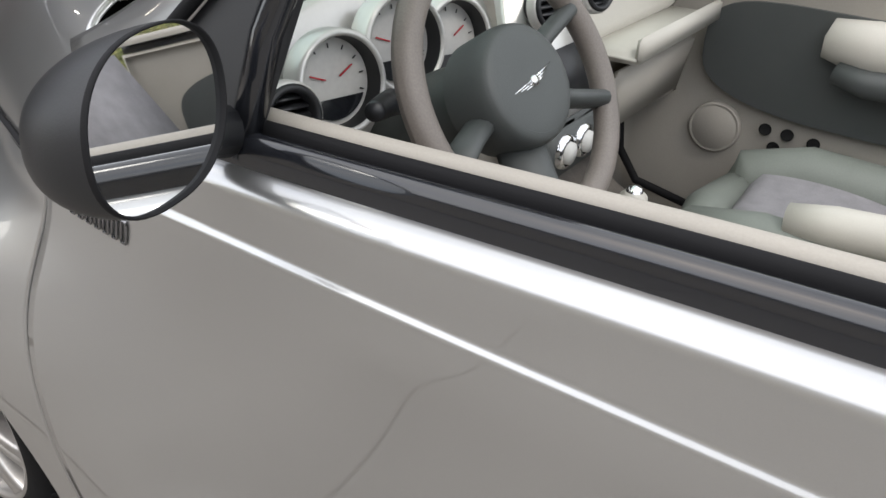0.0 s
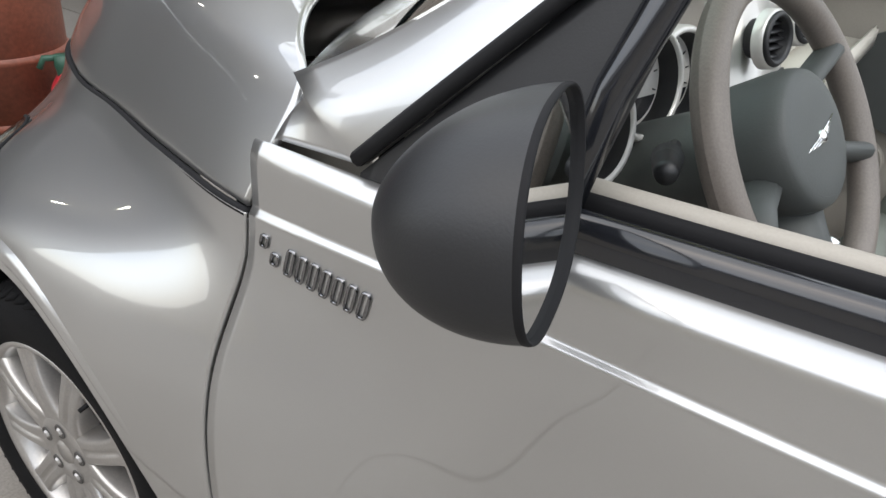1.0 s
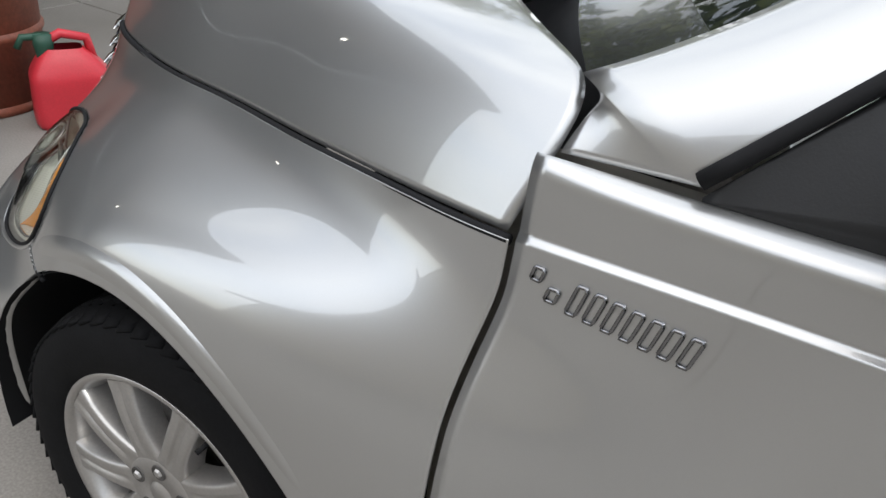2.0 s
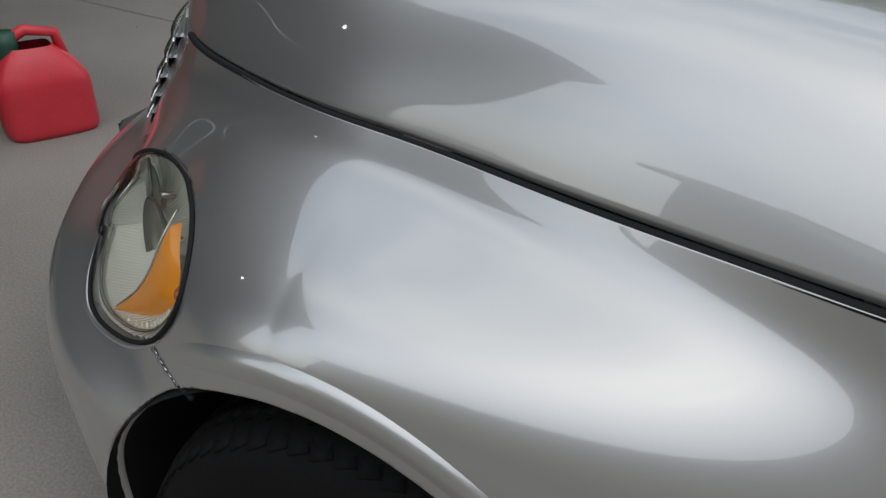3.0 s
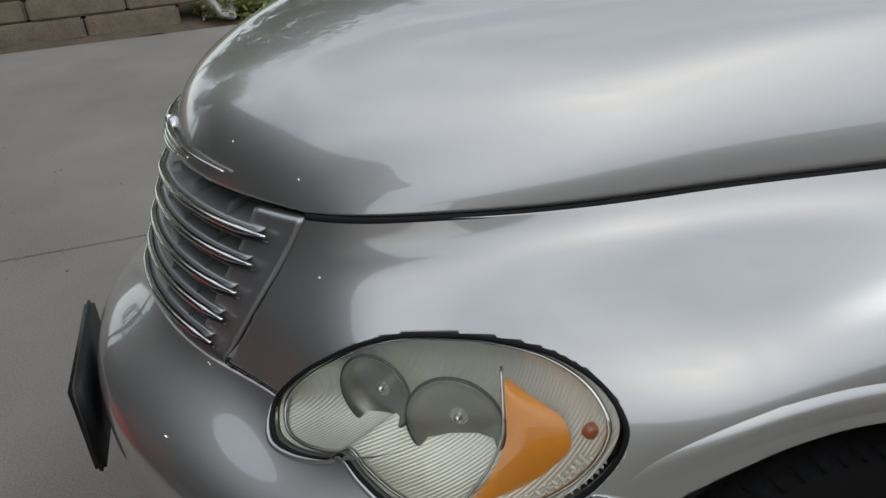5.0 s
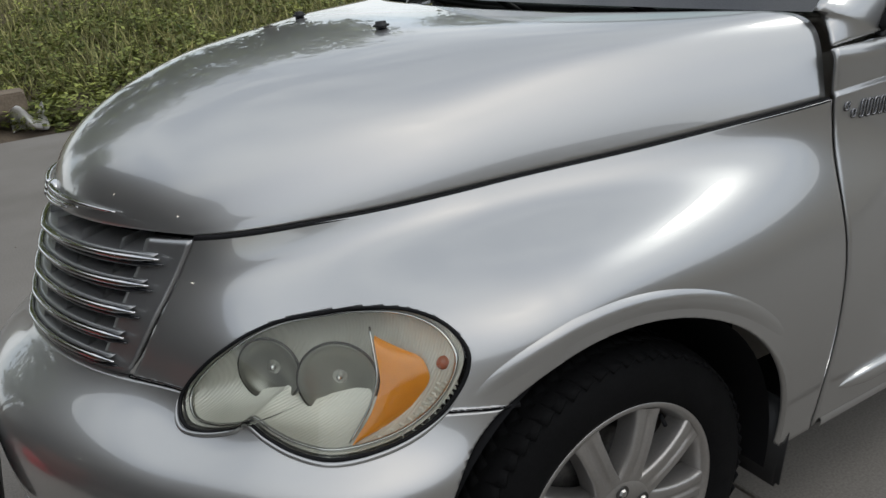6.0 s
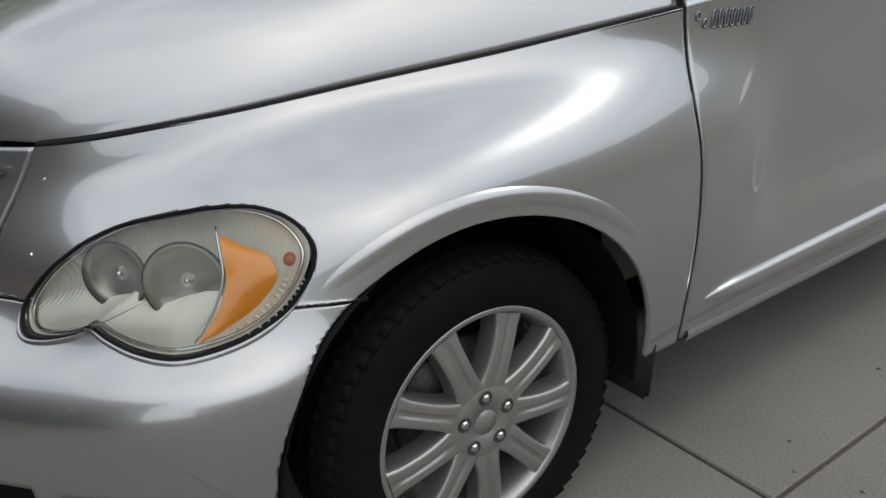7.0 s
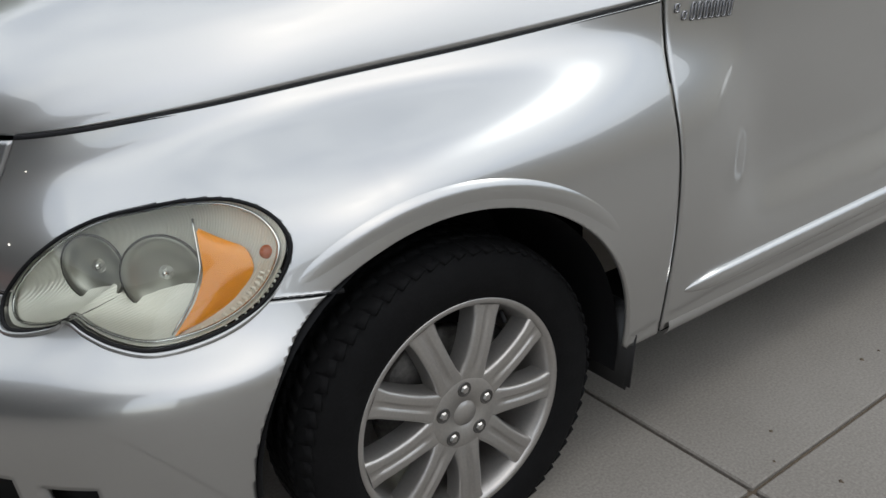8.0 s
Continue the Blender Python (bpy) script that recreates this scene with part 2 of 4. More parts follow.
HIGH = (
    (.855, .855, .856, .860, .867, .877, .887, .896, .906, .922, .941, .966, .976, .981, .982, .982, 1.00, .99, .96),
    (.800, .800, .800, .808, .816, .830, .843, .854, .864, .880, .897, .925, .935, .940, .94, .94, .95, .94, .92),
    (.745, .745, .735, .748, .757, .790, .800, .815, .825, .835, .850, .870, .875, .880, .885, .885, .89, .89, .87),
    (.690, .685, .668, .690, .690, .720, .720, .755, .760, .765, .770, .775, .780, .780, .780, .78, .79, .79, .77),
    (.622, .620, .602, .607, .588, .600, .640, .700, .700, .690, .680, .670, .660, .650, .650, .65, .66, .66, .65),
    (.555, .555, .552, .550, .545, .548, .570, .620, .600, .580, .560, .555, .555, .558, .558, .56, .56, .55, .55),
    (.490, .490, .490, .490, .490, .490, .490, .490, .480, .480, .460, .440, .440, .430, .430, .43, .44, .45, .45),
    (.240, .240, .240, .240, .240, .250, .260, .300, .300, .300, .300, .300, .300, .300, .300, .30, .30, .30, .30),
)
LEVELS = tuple(range(8))


N_S, N_W = 560, 210
TABLE_S = np.linspace(-1, 3.46, N_S + 1)
TABLE_W = np.linspace(0, 7, N_W + 1)


def glide_all(xs, ys, x):
    """glide() for many places at once; ys may hold several curves side by side."""
    xs, ys = np.asarray(xs, float), np.asarray(ys, float)
    h = np.diff(xs)[:, None]
    d = np.diff(ys, axis=0) / h
    top, bottom = 2 * d[1:] * d[:-1], d[1:] + d[:-1]
    mid = np.where(d[1:] * d[:-1] > 0, top / np.where(bottom == 0, 1, bottom), 0)
    m = np.concatenate([d[:1], mid, d[-1:]])
    i = np.clip(np.searchsorted(xs, x) - 1, 0, len(xs) - 2)
    t = ((x - xs[i]) / np.diff(xs)[i])[:, None]
    g = h[i]
    return (2 * t**3 - 3 * t**2 + 1) * ys[i] + (t**3 - 2 * t**2 + t) * g * m[i] + (3 * t**2 - 2 * t**3) * ys[i + 1] + (t**3 - t**2) * g * m[i + 1]


def faired(a, sigma, axis):
    """Rolls out the ripples of a table along one axis and keeps its two ends."""
    reach = int(3 * sigma)
    k = np.exp(-0.5 * (np.arange(-reach, reach + 1) / sigma) ** 2)
    k /= k.sum()
    a = np.moveaxis(np.asarray(a, float), axis, 0)
    head = 2 * a[:1] - a[reach:0:-1]
    tail = 2 * a[-1:] - a[-2:-reach - 2:-1]
    long = np.concatenate([head, a, tail])
    rolled = sum(k[i] * long[i:i + len(a)] for i in range(2 * reach + 1))
    return np.moveaxis(rolled, 0, axis)


def table(levels):
    along = glide_all(STATION, np.array(levels).T, TABLE_S)
    full = glide_all(LEVELS, along.T, TABLE_W).T
    return faired(faired(full, 6.0, 0), 13.0, 1).tolist()


R_TABLE, Z_TABLE = table(OUT), table(HIGH)


def profile(s, w):
    """Distance outward and height at a station and level (0 the shut line at the top, 7 the bottom)."""
    fs = min(max((s + 1) / 4.46 * N_S, 0), N_S - 1e-6)
    fw = min(max(w / 7 * N_W, 0), N_W - 1e-6)
    i, j = int(fs), int(fw)
    a, b = fs - i, fw - j
    def mix(t):
        return (t[i][j] * (1 - b) + t[i][j + 1] * b) * (1 - a) + (t[i + 1][j] * (1 - b) + t[i + 1][j + 1] * b) * a
    return mix(R_TABLE), mix(Z_TABLE)


def flank(s, w, lift=0.0):
    """A point of the left flank; lift: how far it stands proud."""
    r, z = profile(s, w)
    r += lift
    if s >= 0:
        return Vector((PIVOT + s, -r, z))
    a = -s * math.pi / 2
    return Vector((PIVOT - r * math.sin(a), -r * math.cos(a), z))


def level_at(s, z):
    """The level at which a station reaches a height."""
    lo, hi = 0.0, 7.0
    for _ in range(24):
        mid = (lo + hi) / 2
        lo, hi = (mid, hi) if profile(s, mid)[1] > z else (lo, mid)
    return lo


def on_flank(degrees, z, lift=0.0):
    s = -degrees / 90
    return flank(s, level_at(s, z), lift)


WHEEL_Z, ARCH = 0.316, 0.388


def flank_y(x, z):
    """How far out the flank lies at a place along the car and a height."""
    if x >= PIVOT:
        return -flank(x - PIVOT, level_at(x - PIVOT, z)).y
    lo, hi = 0.0, 60.0
    for _ in range(18):
        mid = (lo + hi) / 2
        lo, hi = (mid, hi) if on_flank(mid, z).x > x else (lo, mid)
    return -on_flank(lo, z).y


def trim(bm, inside, snap):
    """Cuts an opening: drops the faces in it and draws the cut edge onto its outline."""
    flags = {v: inside(v.co) for v in bm.verts}
    bmesh.ops.delete(bm, geom=[f for f in bm.faces if all(flags[v] for v in f.verts)], context="FACES")
    bmesh.ops.delete(bm, geom=[v for v in bm.verts if not v.link_faces], context="VERTS")
    for v in bm.verts:
        if flags[v]:
            v.co = snap(v.co)


def in_arch(co, cx=0.0):
    return co.y < -0.5 and (co.x - cx) ** 2 + (co.z - WHEEL_Z) ** 2 < ARCH**2 or (co.y < -0.5 and abs(co.x - cx) < ARCH and co.z < WHEEL_Z)


def to_arch(co, cx=0.0):
    dx, dz = co.x - cx, co.z - WHEEL_Z
    if dz <= 0:
        x, z = cx + math.copysign(ARCH, dx), co.z
    else:
        k = ARCH / math.hypot(dx, dz)
        x, z = cx + dx * k, WHEEL_Z + dz * k
    return Vector((x, math.copysign(flank_y(x, z), co.y), z))


# Outline of the headlamp: degrees round the nose, height.
LAMP = [(48.0, .626), (46.6, .650), (44.2, .678), (41.6, .701), (38.0, .725), (33.5, .742), (27.6, .752), (22.0, .762), (17.2, .766), (14.2, .760),
        (12.2, .746), (11.1, .722), (11.2, .698), (12.6, .664), (15.0, .630), (18.4, .603), (22.5, .587), (27.0, .581), (31.0, .589), (34.4, .603),
        (36.9, .616), (38.6, .606), (42.4, .596), (45.8, .595), (47.6, .607)]


def ring_curve(knots, n=120):
    """A smooth closed curve through knots."""
    k = np.array(knots, float)
    m, out_pts = len(k), []
    for j in range(n):
        f = j * m / n
        i, t = int(f), f - int(f)
        a, b, c, d = (k[(i + o) % m] for o in (-1, 0, 1, 2))
        out_pts.append(tuple(0.5 * (2 * b + (c - a) * t + (2 * a - 5 * b + 4 * c - d) * t**2 + (3 * b - a - 3 * c + d) * t**3)))
    return out_pts


LAMP_RING = ring_curve(LAMP, 400)
RING_NP = np.array(LAMP_RING) * (1, 100)


def round_nose(co):
    return math.degrees(math.atan2(PIVOT - co.x, -co.y)), co.z


def in_lamp(co):
    a, z = round_nose(co)
    if not (9 < a < 50 and 0.55 < z < 0.78):
        return False
    hit = False
    for (a0, z0), (a1, z1) in zip(LAMP_RING, LAMP_RING[1:] + LAMP_RING[:1]):
        if (z0 > z) != (z1 > z) and a < a0 + (z - z0) / (z1 - z0) * (a1 - a0):
            hit = not hit
    return hit


def to_lamp(co):
    a, z = round_nose(co)
    i = int(((RING_NP - (a, 100 * z)) ** 2).sum(1).argmin())
    return on_flank(*LAMP_RING[i])


car = thing("car", "silver convertible car with chrome grille parked on the concrete driveway", "car")


def both(name, bm, mat, label=""):
    """A panel of the left side, and its twin on the right."""
    twin = mirrored(bm)
    a = part(name, bm, mat, car, label)
    part(name, twin, mat, car, label)
    return a


# The fender, from the grille round the lamp and over the wheel to the door.
GAP = 0.0035


def split_level(s):
    """Where fender and bumper meet, for stations ahead of the wheel."""
    return level_at(s, 0.634)


def grille_edge(k):
    return -(0.535 + 0.115 * k)


def shut_lean(w):
    """How far the shut line of the door swings forward below the shoulder."""
    t = min(1.0, max(0.0, (w - 1.0) / 2.2))
    return 0.017 * t * t * (3 - 2 * t)


def fender_sheet(u, v):
    w_end = 6.98
    s1 = 0.6 - GAP - shut_lean(v * w_end)
    k = v
    s0 = grille_edge(min(1, k * 7 / 4)) + 0.002
    s = s0 + (s1 - s0) * u
    return flank(s, max(0.03, v * w_end))


def fender():
    bm = grid(fender_sheet, 230, 130)
    def below(co):
        return co.x < -0.1 and co.z < 0.632
    trim(bm, in_arch, to_arch)
    trim(bm, below, lambda co: Vector((co.x, co.y, 0.634)))
    trim(bm, in_lamp, to_lamp)
    fold(bm, 0.012, (0.2, 0, 0.6))
    return bm


both("fender", fender(), PAINT, "silver front fender bulging over the wheel")


def bumper():
    def sheet(u, v):
        s = -1 + 2 * u
        st = -(1 - abs(s))
        w0 = level_at(st, 0.629)
        p = flank(st, w0 + (7 - w0) * v)
        return Vector((p.x, p.y * (-1 if s > 0 else 1), p.z))
    bm = grid(sheet, 300, 80)
    trim(bm, lambda co: in_arch(Vector((co.x, -abs(co.y), co.z))), to_arch)
    trim(bm, lambda co: in_lamp(Vector((co.x, -abs(co.y), co.z))),
         lambda co: Vector([c * (1 if i != 1 or co.y < 0 else -1) for i, c in enumerate(to_lamp(Vector((co.x, -abs(co.y), co.z))))]))
    def intake(co):
        a = abs(round_nose(Vector((co.x, -abs(co.y), co.z)))[0])
        return (a > 44 and 0.30 < co.z < 0.392) or (34.5 < a < 41.5 and 0.30 < co.z < 0.385)
    trim(bm, intake, lambda co: co)
    fold(bm, 0.02, (0.0, 0, 0.45))
    return part("front_bumper", bm, PAINT, car, "silver painted front bumper")


bumper()


# Black tubes added behind the bumper gap, dark in place of its shade.
for s0, s1 in ((-0.648, -0.534), (-0.160, -0.078)):
    joint = [flank(s0 + (s1 - s0) * i / 20, level_at(s0 + (s1 - s0) * i / 20, 0.6315), -0.0035) for i in range(21)]
    both("bumper_gap_shade", tube(joint, 0.0040, 8), SEAL)


# The hood.
def hood_point(u, v, lift=0.0):
    """u across from -1 to 1, v from the nose to the windscreen."""
    s_nose, s_back = -0.53, 0.49
    x0 = s_nose + (s_back - s_nose) * v
    if x0 < PIVOT:
        lo, hi = -0.54, 0.0
        for _ in range(20):
            mid = (lo + hi) / 2
            lo, hi = (mid, hi) if flank(mid, 0).x < x0 else (lo, mid)
        p = flank(lo, 0)
    else:
        p = flank(x0 - PIVOT, 0)
    ys, zs = -p.y - 0.0085, p.z
    a = abs(u)
    nose_x = -0.53 - 0.172 * (1 - a**2.2)
    rear_x = glide((0, .47, .66, .78, .86, .90, .925, .965, 1), (.215, .255, .33, .405, .465, .505, .531, .512, .49), a)
    x = nose_x + (rear_x - nose_x) * v
    crown = glide((0, .03, .1, .22, .4, .65, 1), (.012, .078, .134, .178, .203, .200, .156), v)
    front = max(0.0, 1 - a ** (2.1 + 0.9 * v)) ** (1 / (1.33 + 0.8 * v))
    rear = glide((0, .5, .8, .9, .93, .965, 1), (1, .985, .95, .90, .83, .47, 0), a)
    z = zs + 0.002 + crown * (front + (rear - front) * v**1.6)
    return Vector((x, u * ys, z + lift))


def hood():
    def spread(u):
        t = 2 * u - 1
        return math.copysign(1 - (1 - abs(t)) ** 1.5, t)
    nu, nv = 140, 100
    sheet = np.array([[hood_point(spread(i / nu), (j / nv) ** 1.4) for j in range(nv + 1)] for i in range(nu + 1)])
    sheet = faired(faired(sheet, 3.0, 0), 4.0, 1)
    bm = grid(lambda u, v: Vector(sheet[round(u * nu), round(v * nv)]), nu, nv)
    fold(bm, 0.014, (0.0, 0, 0.5))
    return part("hood", bm, PAINT, car, "silver crowned hood")


hood()
# Added black tube that stands in for the shade in the hood gap.
hood_gap_line = [flank(-0.53 + 1.125 * i / 80, 0.0) + Vector((0.0, 0.005, -0.004)) for i in range(81)]
both("hood_gap_shade", tube(hood_gap_line, 0.0058, 8), SEAL)


# Doors: the lower skin with the tail of the fender's bulge, and the shoulder above the crease.
def door_sheet(u, v):
    w = 6.95 * v**1.15
    lean = shut_lean(w)
    s = 0.6 + GAP - lean + (1.92 - 0.6 + lean) * u
    return flank(s, w)


def belt_z(x):
    return glide((0.5, 0.66, 0.85, 1.35, 1.9), (1.048, 1.050, 1.055, 1.078, 1.095), x)


def shoulder_sheet(u, v):
    s = 0.6 + GAP + (1.92 - 0.6) * u
    p = flank(s, 0.0)
    y_top = 0.805
    step = 0.006 * min(1.0, v / 0.10)
    y = p.y + step + (-p.y - step - y_top) * max(0.0, (v - 0.1) / 0.9) ** 9
    return Vector((p.x, y, p.z + v * (belt_z(p.x) - p.z)))


def door_panels():
    """Lower skin and shoulder, welded along the crease, which stands a little proud."""
    bm = grid(door_sheet, 90, 70)
    grid(shoulder_sheet, 90, 32, bm)
    bmesh.ops.remove_doubles(bm, verts=bm.verts, dist=0.0004)
    fold(bm, 0.012, (1.2, 0, 0.6))
    return bm


both("door", door_panels(), PAINT, "long silver door with a crease below the window")


def quarter(u, v):
    s = 1.93 + (3.46 - 1.93) * u
    return flank(s, 0.0 + 7 * v)


def quarter_panels():
    bm = grid(quarter, 60, 40)
    def deck(u, v):
        x = 1.83 + 1.55 * u
        p = flank(x - PIVOT, 0)
        k = min(1, max(0, (x - 2.55) / 0.2))
        y_in = 0.66 * (1 - k)
        a = v * math.pi / 2
        return Vector((x, p.y + v * (-p.y - y_in), p.z + math.sin(a) * 0.07 * (1 - u**3)))
    grid(deck, 60, 14, bm)
    trim(bm, lambda co: in_arch(co, 2.616), lambda co: to_arch(co, 2.616))
    fold(bm, 0.01, (2.4, 0, 0.6))
    return bm


both("rear_quarter_panel", quarter_panels(), PAINT, "silver rear quarter panel")
part("tail_panel", grid(lambda u, v: (3.37 - 0.06 * (2 * u - 1) ** 2, (2 * u - 1) * 0.62, 0.28 + 0.70 * v), 20, 20), PAINT, car)


# ---- wheels ----
def tyre_mesh():
    R, half = 0.316, 0.103
    prof = [(0.205, -0.075), (0.214, -0.092), (0.235, -0.101), (0.262, -0.1035), (0.285, -0.100), (0.300, -0.092), (0.309, -0.080), (0.3145, -0.062),
            (0.316, -0.03), (0.3165, 0.0), (0.316, 0.03), (0.3145, 0.062), (0.309, 0.080), (0.285, 0.100), (0.235, 0.101), (0.205, 0.085)]
    return lathe(prof, 96)


def tread_mesh():
    """Shoulder blocks and rib blocks."""
    bm = bmesh.new()
    for k in range(66):
        a = 2 * math.pi * k / 66
        for along, wide, lean in ((-0.076, 0.036, 18), (-0.034, 0.030, -20), (0.004, 0.030, 20), (0.042, 0.030, -20)):
            m = Matrix.Rotation(-a, 4, "Y") @ pose(0.3072 if along < -0.07 else 0.3140, along, 0, 0, 0, -16 if along < -0.07 else 0) @ pose(0, 0, 0, lean, 0, 0)
            box((0.0052, wide, 0.0255), bm=bm)
            bm.verts.ensure_lookup_table()
            bmesh.ops.transform(bm, matrix=m, verts=bm.verts[-8:])
    return bm


def wheel(cx, side, full):
    """side -1 is the left of the car."""
    hub = new("wheel")
    hub.parent = car
    hub.location = (cx, 0.74 * side, 0.316)
    if side > 0:
        hub.rotation_euler = (0, 0, math.pi)
    tagged(hub, "black tyre on a nine-spoke alloy wheel")
    tyre = part("tyre", tyre_mesh(), RUBBER, hub, "black tyre with blocky tread")
    if full:
        tagged(part("tread", tread_mesh(), RUBBER, tyre), "small rubber tread blocks", kind="stuff")
    rim = [(0.214, -0.080), (0.2205, -0.093), (0.2175, -0.0955), (0.2095, -0.094), (0.2045, -0.086), (0.198, -0.070), (0.192, -0.035), (0.188, 0.03), (0.200, 0.08)]
    part("rim", lathe(rim, 72), ALLOY, hub, "silver alloy rim")
    spokes = bmesh.new()
    n = 9
    for k in range(n):
        a = 2 * math.pi * k / n + 0.54
        def top(u, v):
            # u from hub to rim, v across and down the flanks
            r = 0.056 + 0.149 * u
            wide = 0.020 + 0.0055 * u + 0.012 * (1 - u) ** 4 + 0.004 * max(0, u - 0.85) / 0.15
            t = 2 * v - 1
            side_t = math.copysign(min(1, abs(t) / 0.70), t)
            drop = max(0, (abs(t) - 0.70) / 0.30)
            groove = 0.0045 * max(0.0, 1 - (abs(t) / 0.20) ** 3) * min(1, max(0, u - 0.12) * 9) * min(1, (1 - u) * 8)
            edge = 0.003 * max(0.0, (abs(t) - 0.55) / 0.15) if abs(t) < 0.7 else 0.003 + 0.040 * drop
            depth = -0.090 - 0.006 * math.sin(math.pi * min(1, u)) + groove + edge
            return (r * math.cos(a) - side_t * wide * (1 + 0.12 * drop) * math.sin(a), depth, r * math.sin(a) + side_t * wide * (1 + 0.12 * drop) * math.cos(a))
        grid(top, 16, 30, spokes)
    part("spokes", spokes, ALLOY, hub, "nine ribbed silver spokes")
    disc = lathe([(0.0, -0.0945), (0.022, -0.0945), (0.0235, -0.091), (0.0255, -0.091), (0.027, -0.094), (0.066, -0.0925), (0.074, -0.088), (0.080, -0.05)], 72)
    part("hub", disc, ALLOY, hub, "silver hub with a round centre cap")
    for k in range(5):
        a = 2 * math.pi * k / 5 + 1.55
        at = (0.050 * math.cos(a), 0, 0.050 * math.sin(a))
        nut = lathe([(0.0, -0.099), (0.006, -0.0985), (0.0085, -0.095), (0.0085, -0.088)], 6, at=at)
        part("lug_nut", nut, ALLOY, hub, "small bright lug nut", smooth=False)
        # Darker ring on the hub face, drawn for the shade of a recess.
        part("nut_recess_shade", lathe([(0.0, -0.0946), (0.0125, -0.0946), (0.0135, -0.0955), (0.0145, -0.0935)], 20, at=at), STEEL, hub)
    part("brake_disc", lathe([(0.0, -0.02), (0.135, -0.02), (0.137, -0.01), (0.137, 0.005), (0.0, 0.005)], 48), STEEL, hub, "dull steel brake disc")
    part("brake_caliper", box((0.07, 0.06, 0.14), (0.125, 0.0, 0.02), 0.015), STEEL, hub)
    part("valve", tube([(0.10, -0.08, 0.163), (0.094, -0.10, 0.153)], 0.004), SEAL, hub)
    return hub


for cx in (0.0, 2.616):
    for side in (-1, 1):
        wheel(cx, side, cx == 0.0 and side < 0)


# Wheel housings, floor pan and inner structure, all dark.
def housing(cx):
    bm = bmesh.new()
    def arch(u, v):
        a = math.pi * (1.12 * u - 0.06)
        return (cx - 0.384 * math.cos(a), -0.835 + 0.33 * v, WHEEL_Z + 0.384 * math.sin(a))
    grid(arch, 36, 4, bm)
    def wall(u, v):
        a = math.pi * (1.12 * u - 0.06)
        return (cx - 0.384 * v * math.cos(a), -0.505, WHEEL_Z + 0.384 * v * math.sin(a))
    grid(wall, 36, 4, bm)
    return bm


for cx in (0.0, 2.616):
    both("wheel_housing", housing(cx), SEAL)
part("floor_pan", box((3.3, 1.0, 0.04), (1.2, 0, 0.27), 0.01), DARK, car)
part("sill_pan", box((1.35, 1.66, 0.04), (1.2, 0, 0.29), 0.01), DARK, car)
flap = bmesh.new()
box((0.024, 0.19, 0.19), (0.408, -0.765, 0.292), 0.010, (0, 8, 0), flap, 3)
both("mud_flap", flap, BLACK, "black plastic mud flap behind the wheel")

# Arch lip: the raised fold round the wheel opening.
def lip(cx):
    bm = bmesh.new()
    def strip(u, v):
        a = math.radians(34 + 100 * u)
        r = ARCH + 0.004 + 0.046 * v
        x, z = cx + r * math.cos(a) * 1.0, WHEEL_Z + r * math.sin(a)
        p = Vector((x, -flank_y(x, z), z))
        bulge = 0.0075 * math.sin(math.pi * v**1.7) * math.sin(math.pi * u) ** 0.8 - 0.002
        return Vector((x, p.y - bulge, z))
    return grid(strip, 60, 8, bm)


both("arch_lip", lip(0.0), PAINT)

# Side moulding along the foot of the door.
def moulding(u, v):
    s = 0.635 + 1.30 * u
    a = math.pi * v
    taper = min(1.0, u * 14) ** 0.6
    z = 0.384 + 0.012 * u + 0.021 * taper * math.cos(a)
    p = flank(s, level_at(s, z))
    return Vector((p.x, p.y - 0.018 * taper * math.sin(a) ** 0.8 + 0.002, z))


both("side_moulding", grid(moulding, 50, 12), PAINT, "silver moulding strip along the door foot")
both("sill_edge", grid(lambda u, v: (0.51 + 1.4 * u, -0.848 - 0.014 * math.sin(math.pi * v), 0.335 - 0.05 * v), 30, 8), PAINT)


# ---- grille ----
grille = new("grille")
grille.parent = car
tagged(grille, "painted grille with five chrome bars")


def grille_point(k, v, lift=0.0):
    """k across from -1 to 1; v from the hood down to the bumper."""
    e = grille_edge(v)
    s = -1 + (1 + e - 0.0015) * abs(k)
    p = flank(s, level_at(s, 0.850 - 0.216 * v), lift)
    return Vector((p.x, -abs(p.y) * (-1 if k > 0 else 1) if k else 0.0, p.z))


# Near-black sheet that stands for the shade behind the grille bars.
part("shade_backing", grid(lambda u, v: grille_point(2 * u - 1, v, -0.075), 40, 16), DARK, grille)


def grille_frame():
    bm = grid(lambda u, v: grille_point(-1 + 0.22 * u, v), 8, 24)
    grid(lambda u, v: grille_point(1 - 0.22 * u, v), 8, 24, bm)
    grid(lambda u, v: grille_point(-0.78 + 1.56 * u, 0.93 + 0.07 * v), 40, 4, bm)
    fold(bm, 0.03, (-0.3, 0, 0.75))
    return bm


part("frame", grille_frame(), GRILLEGREY, grille, "grey painted surround of the grille")
BARS = (0.125, 0.32, 0.515, 0.715, 0.905)
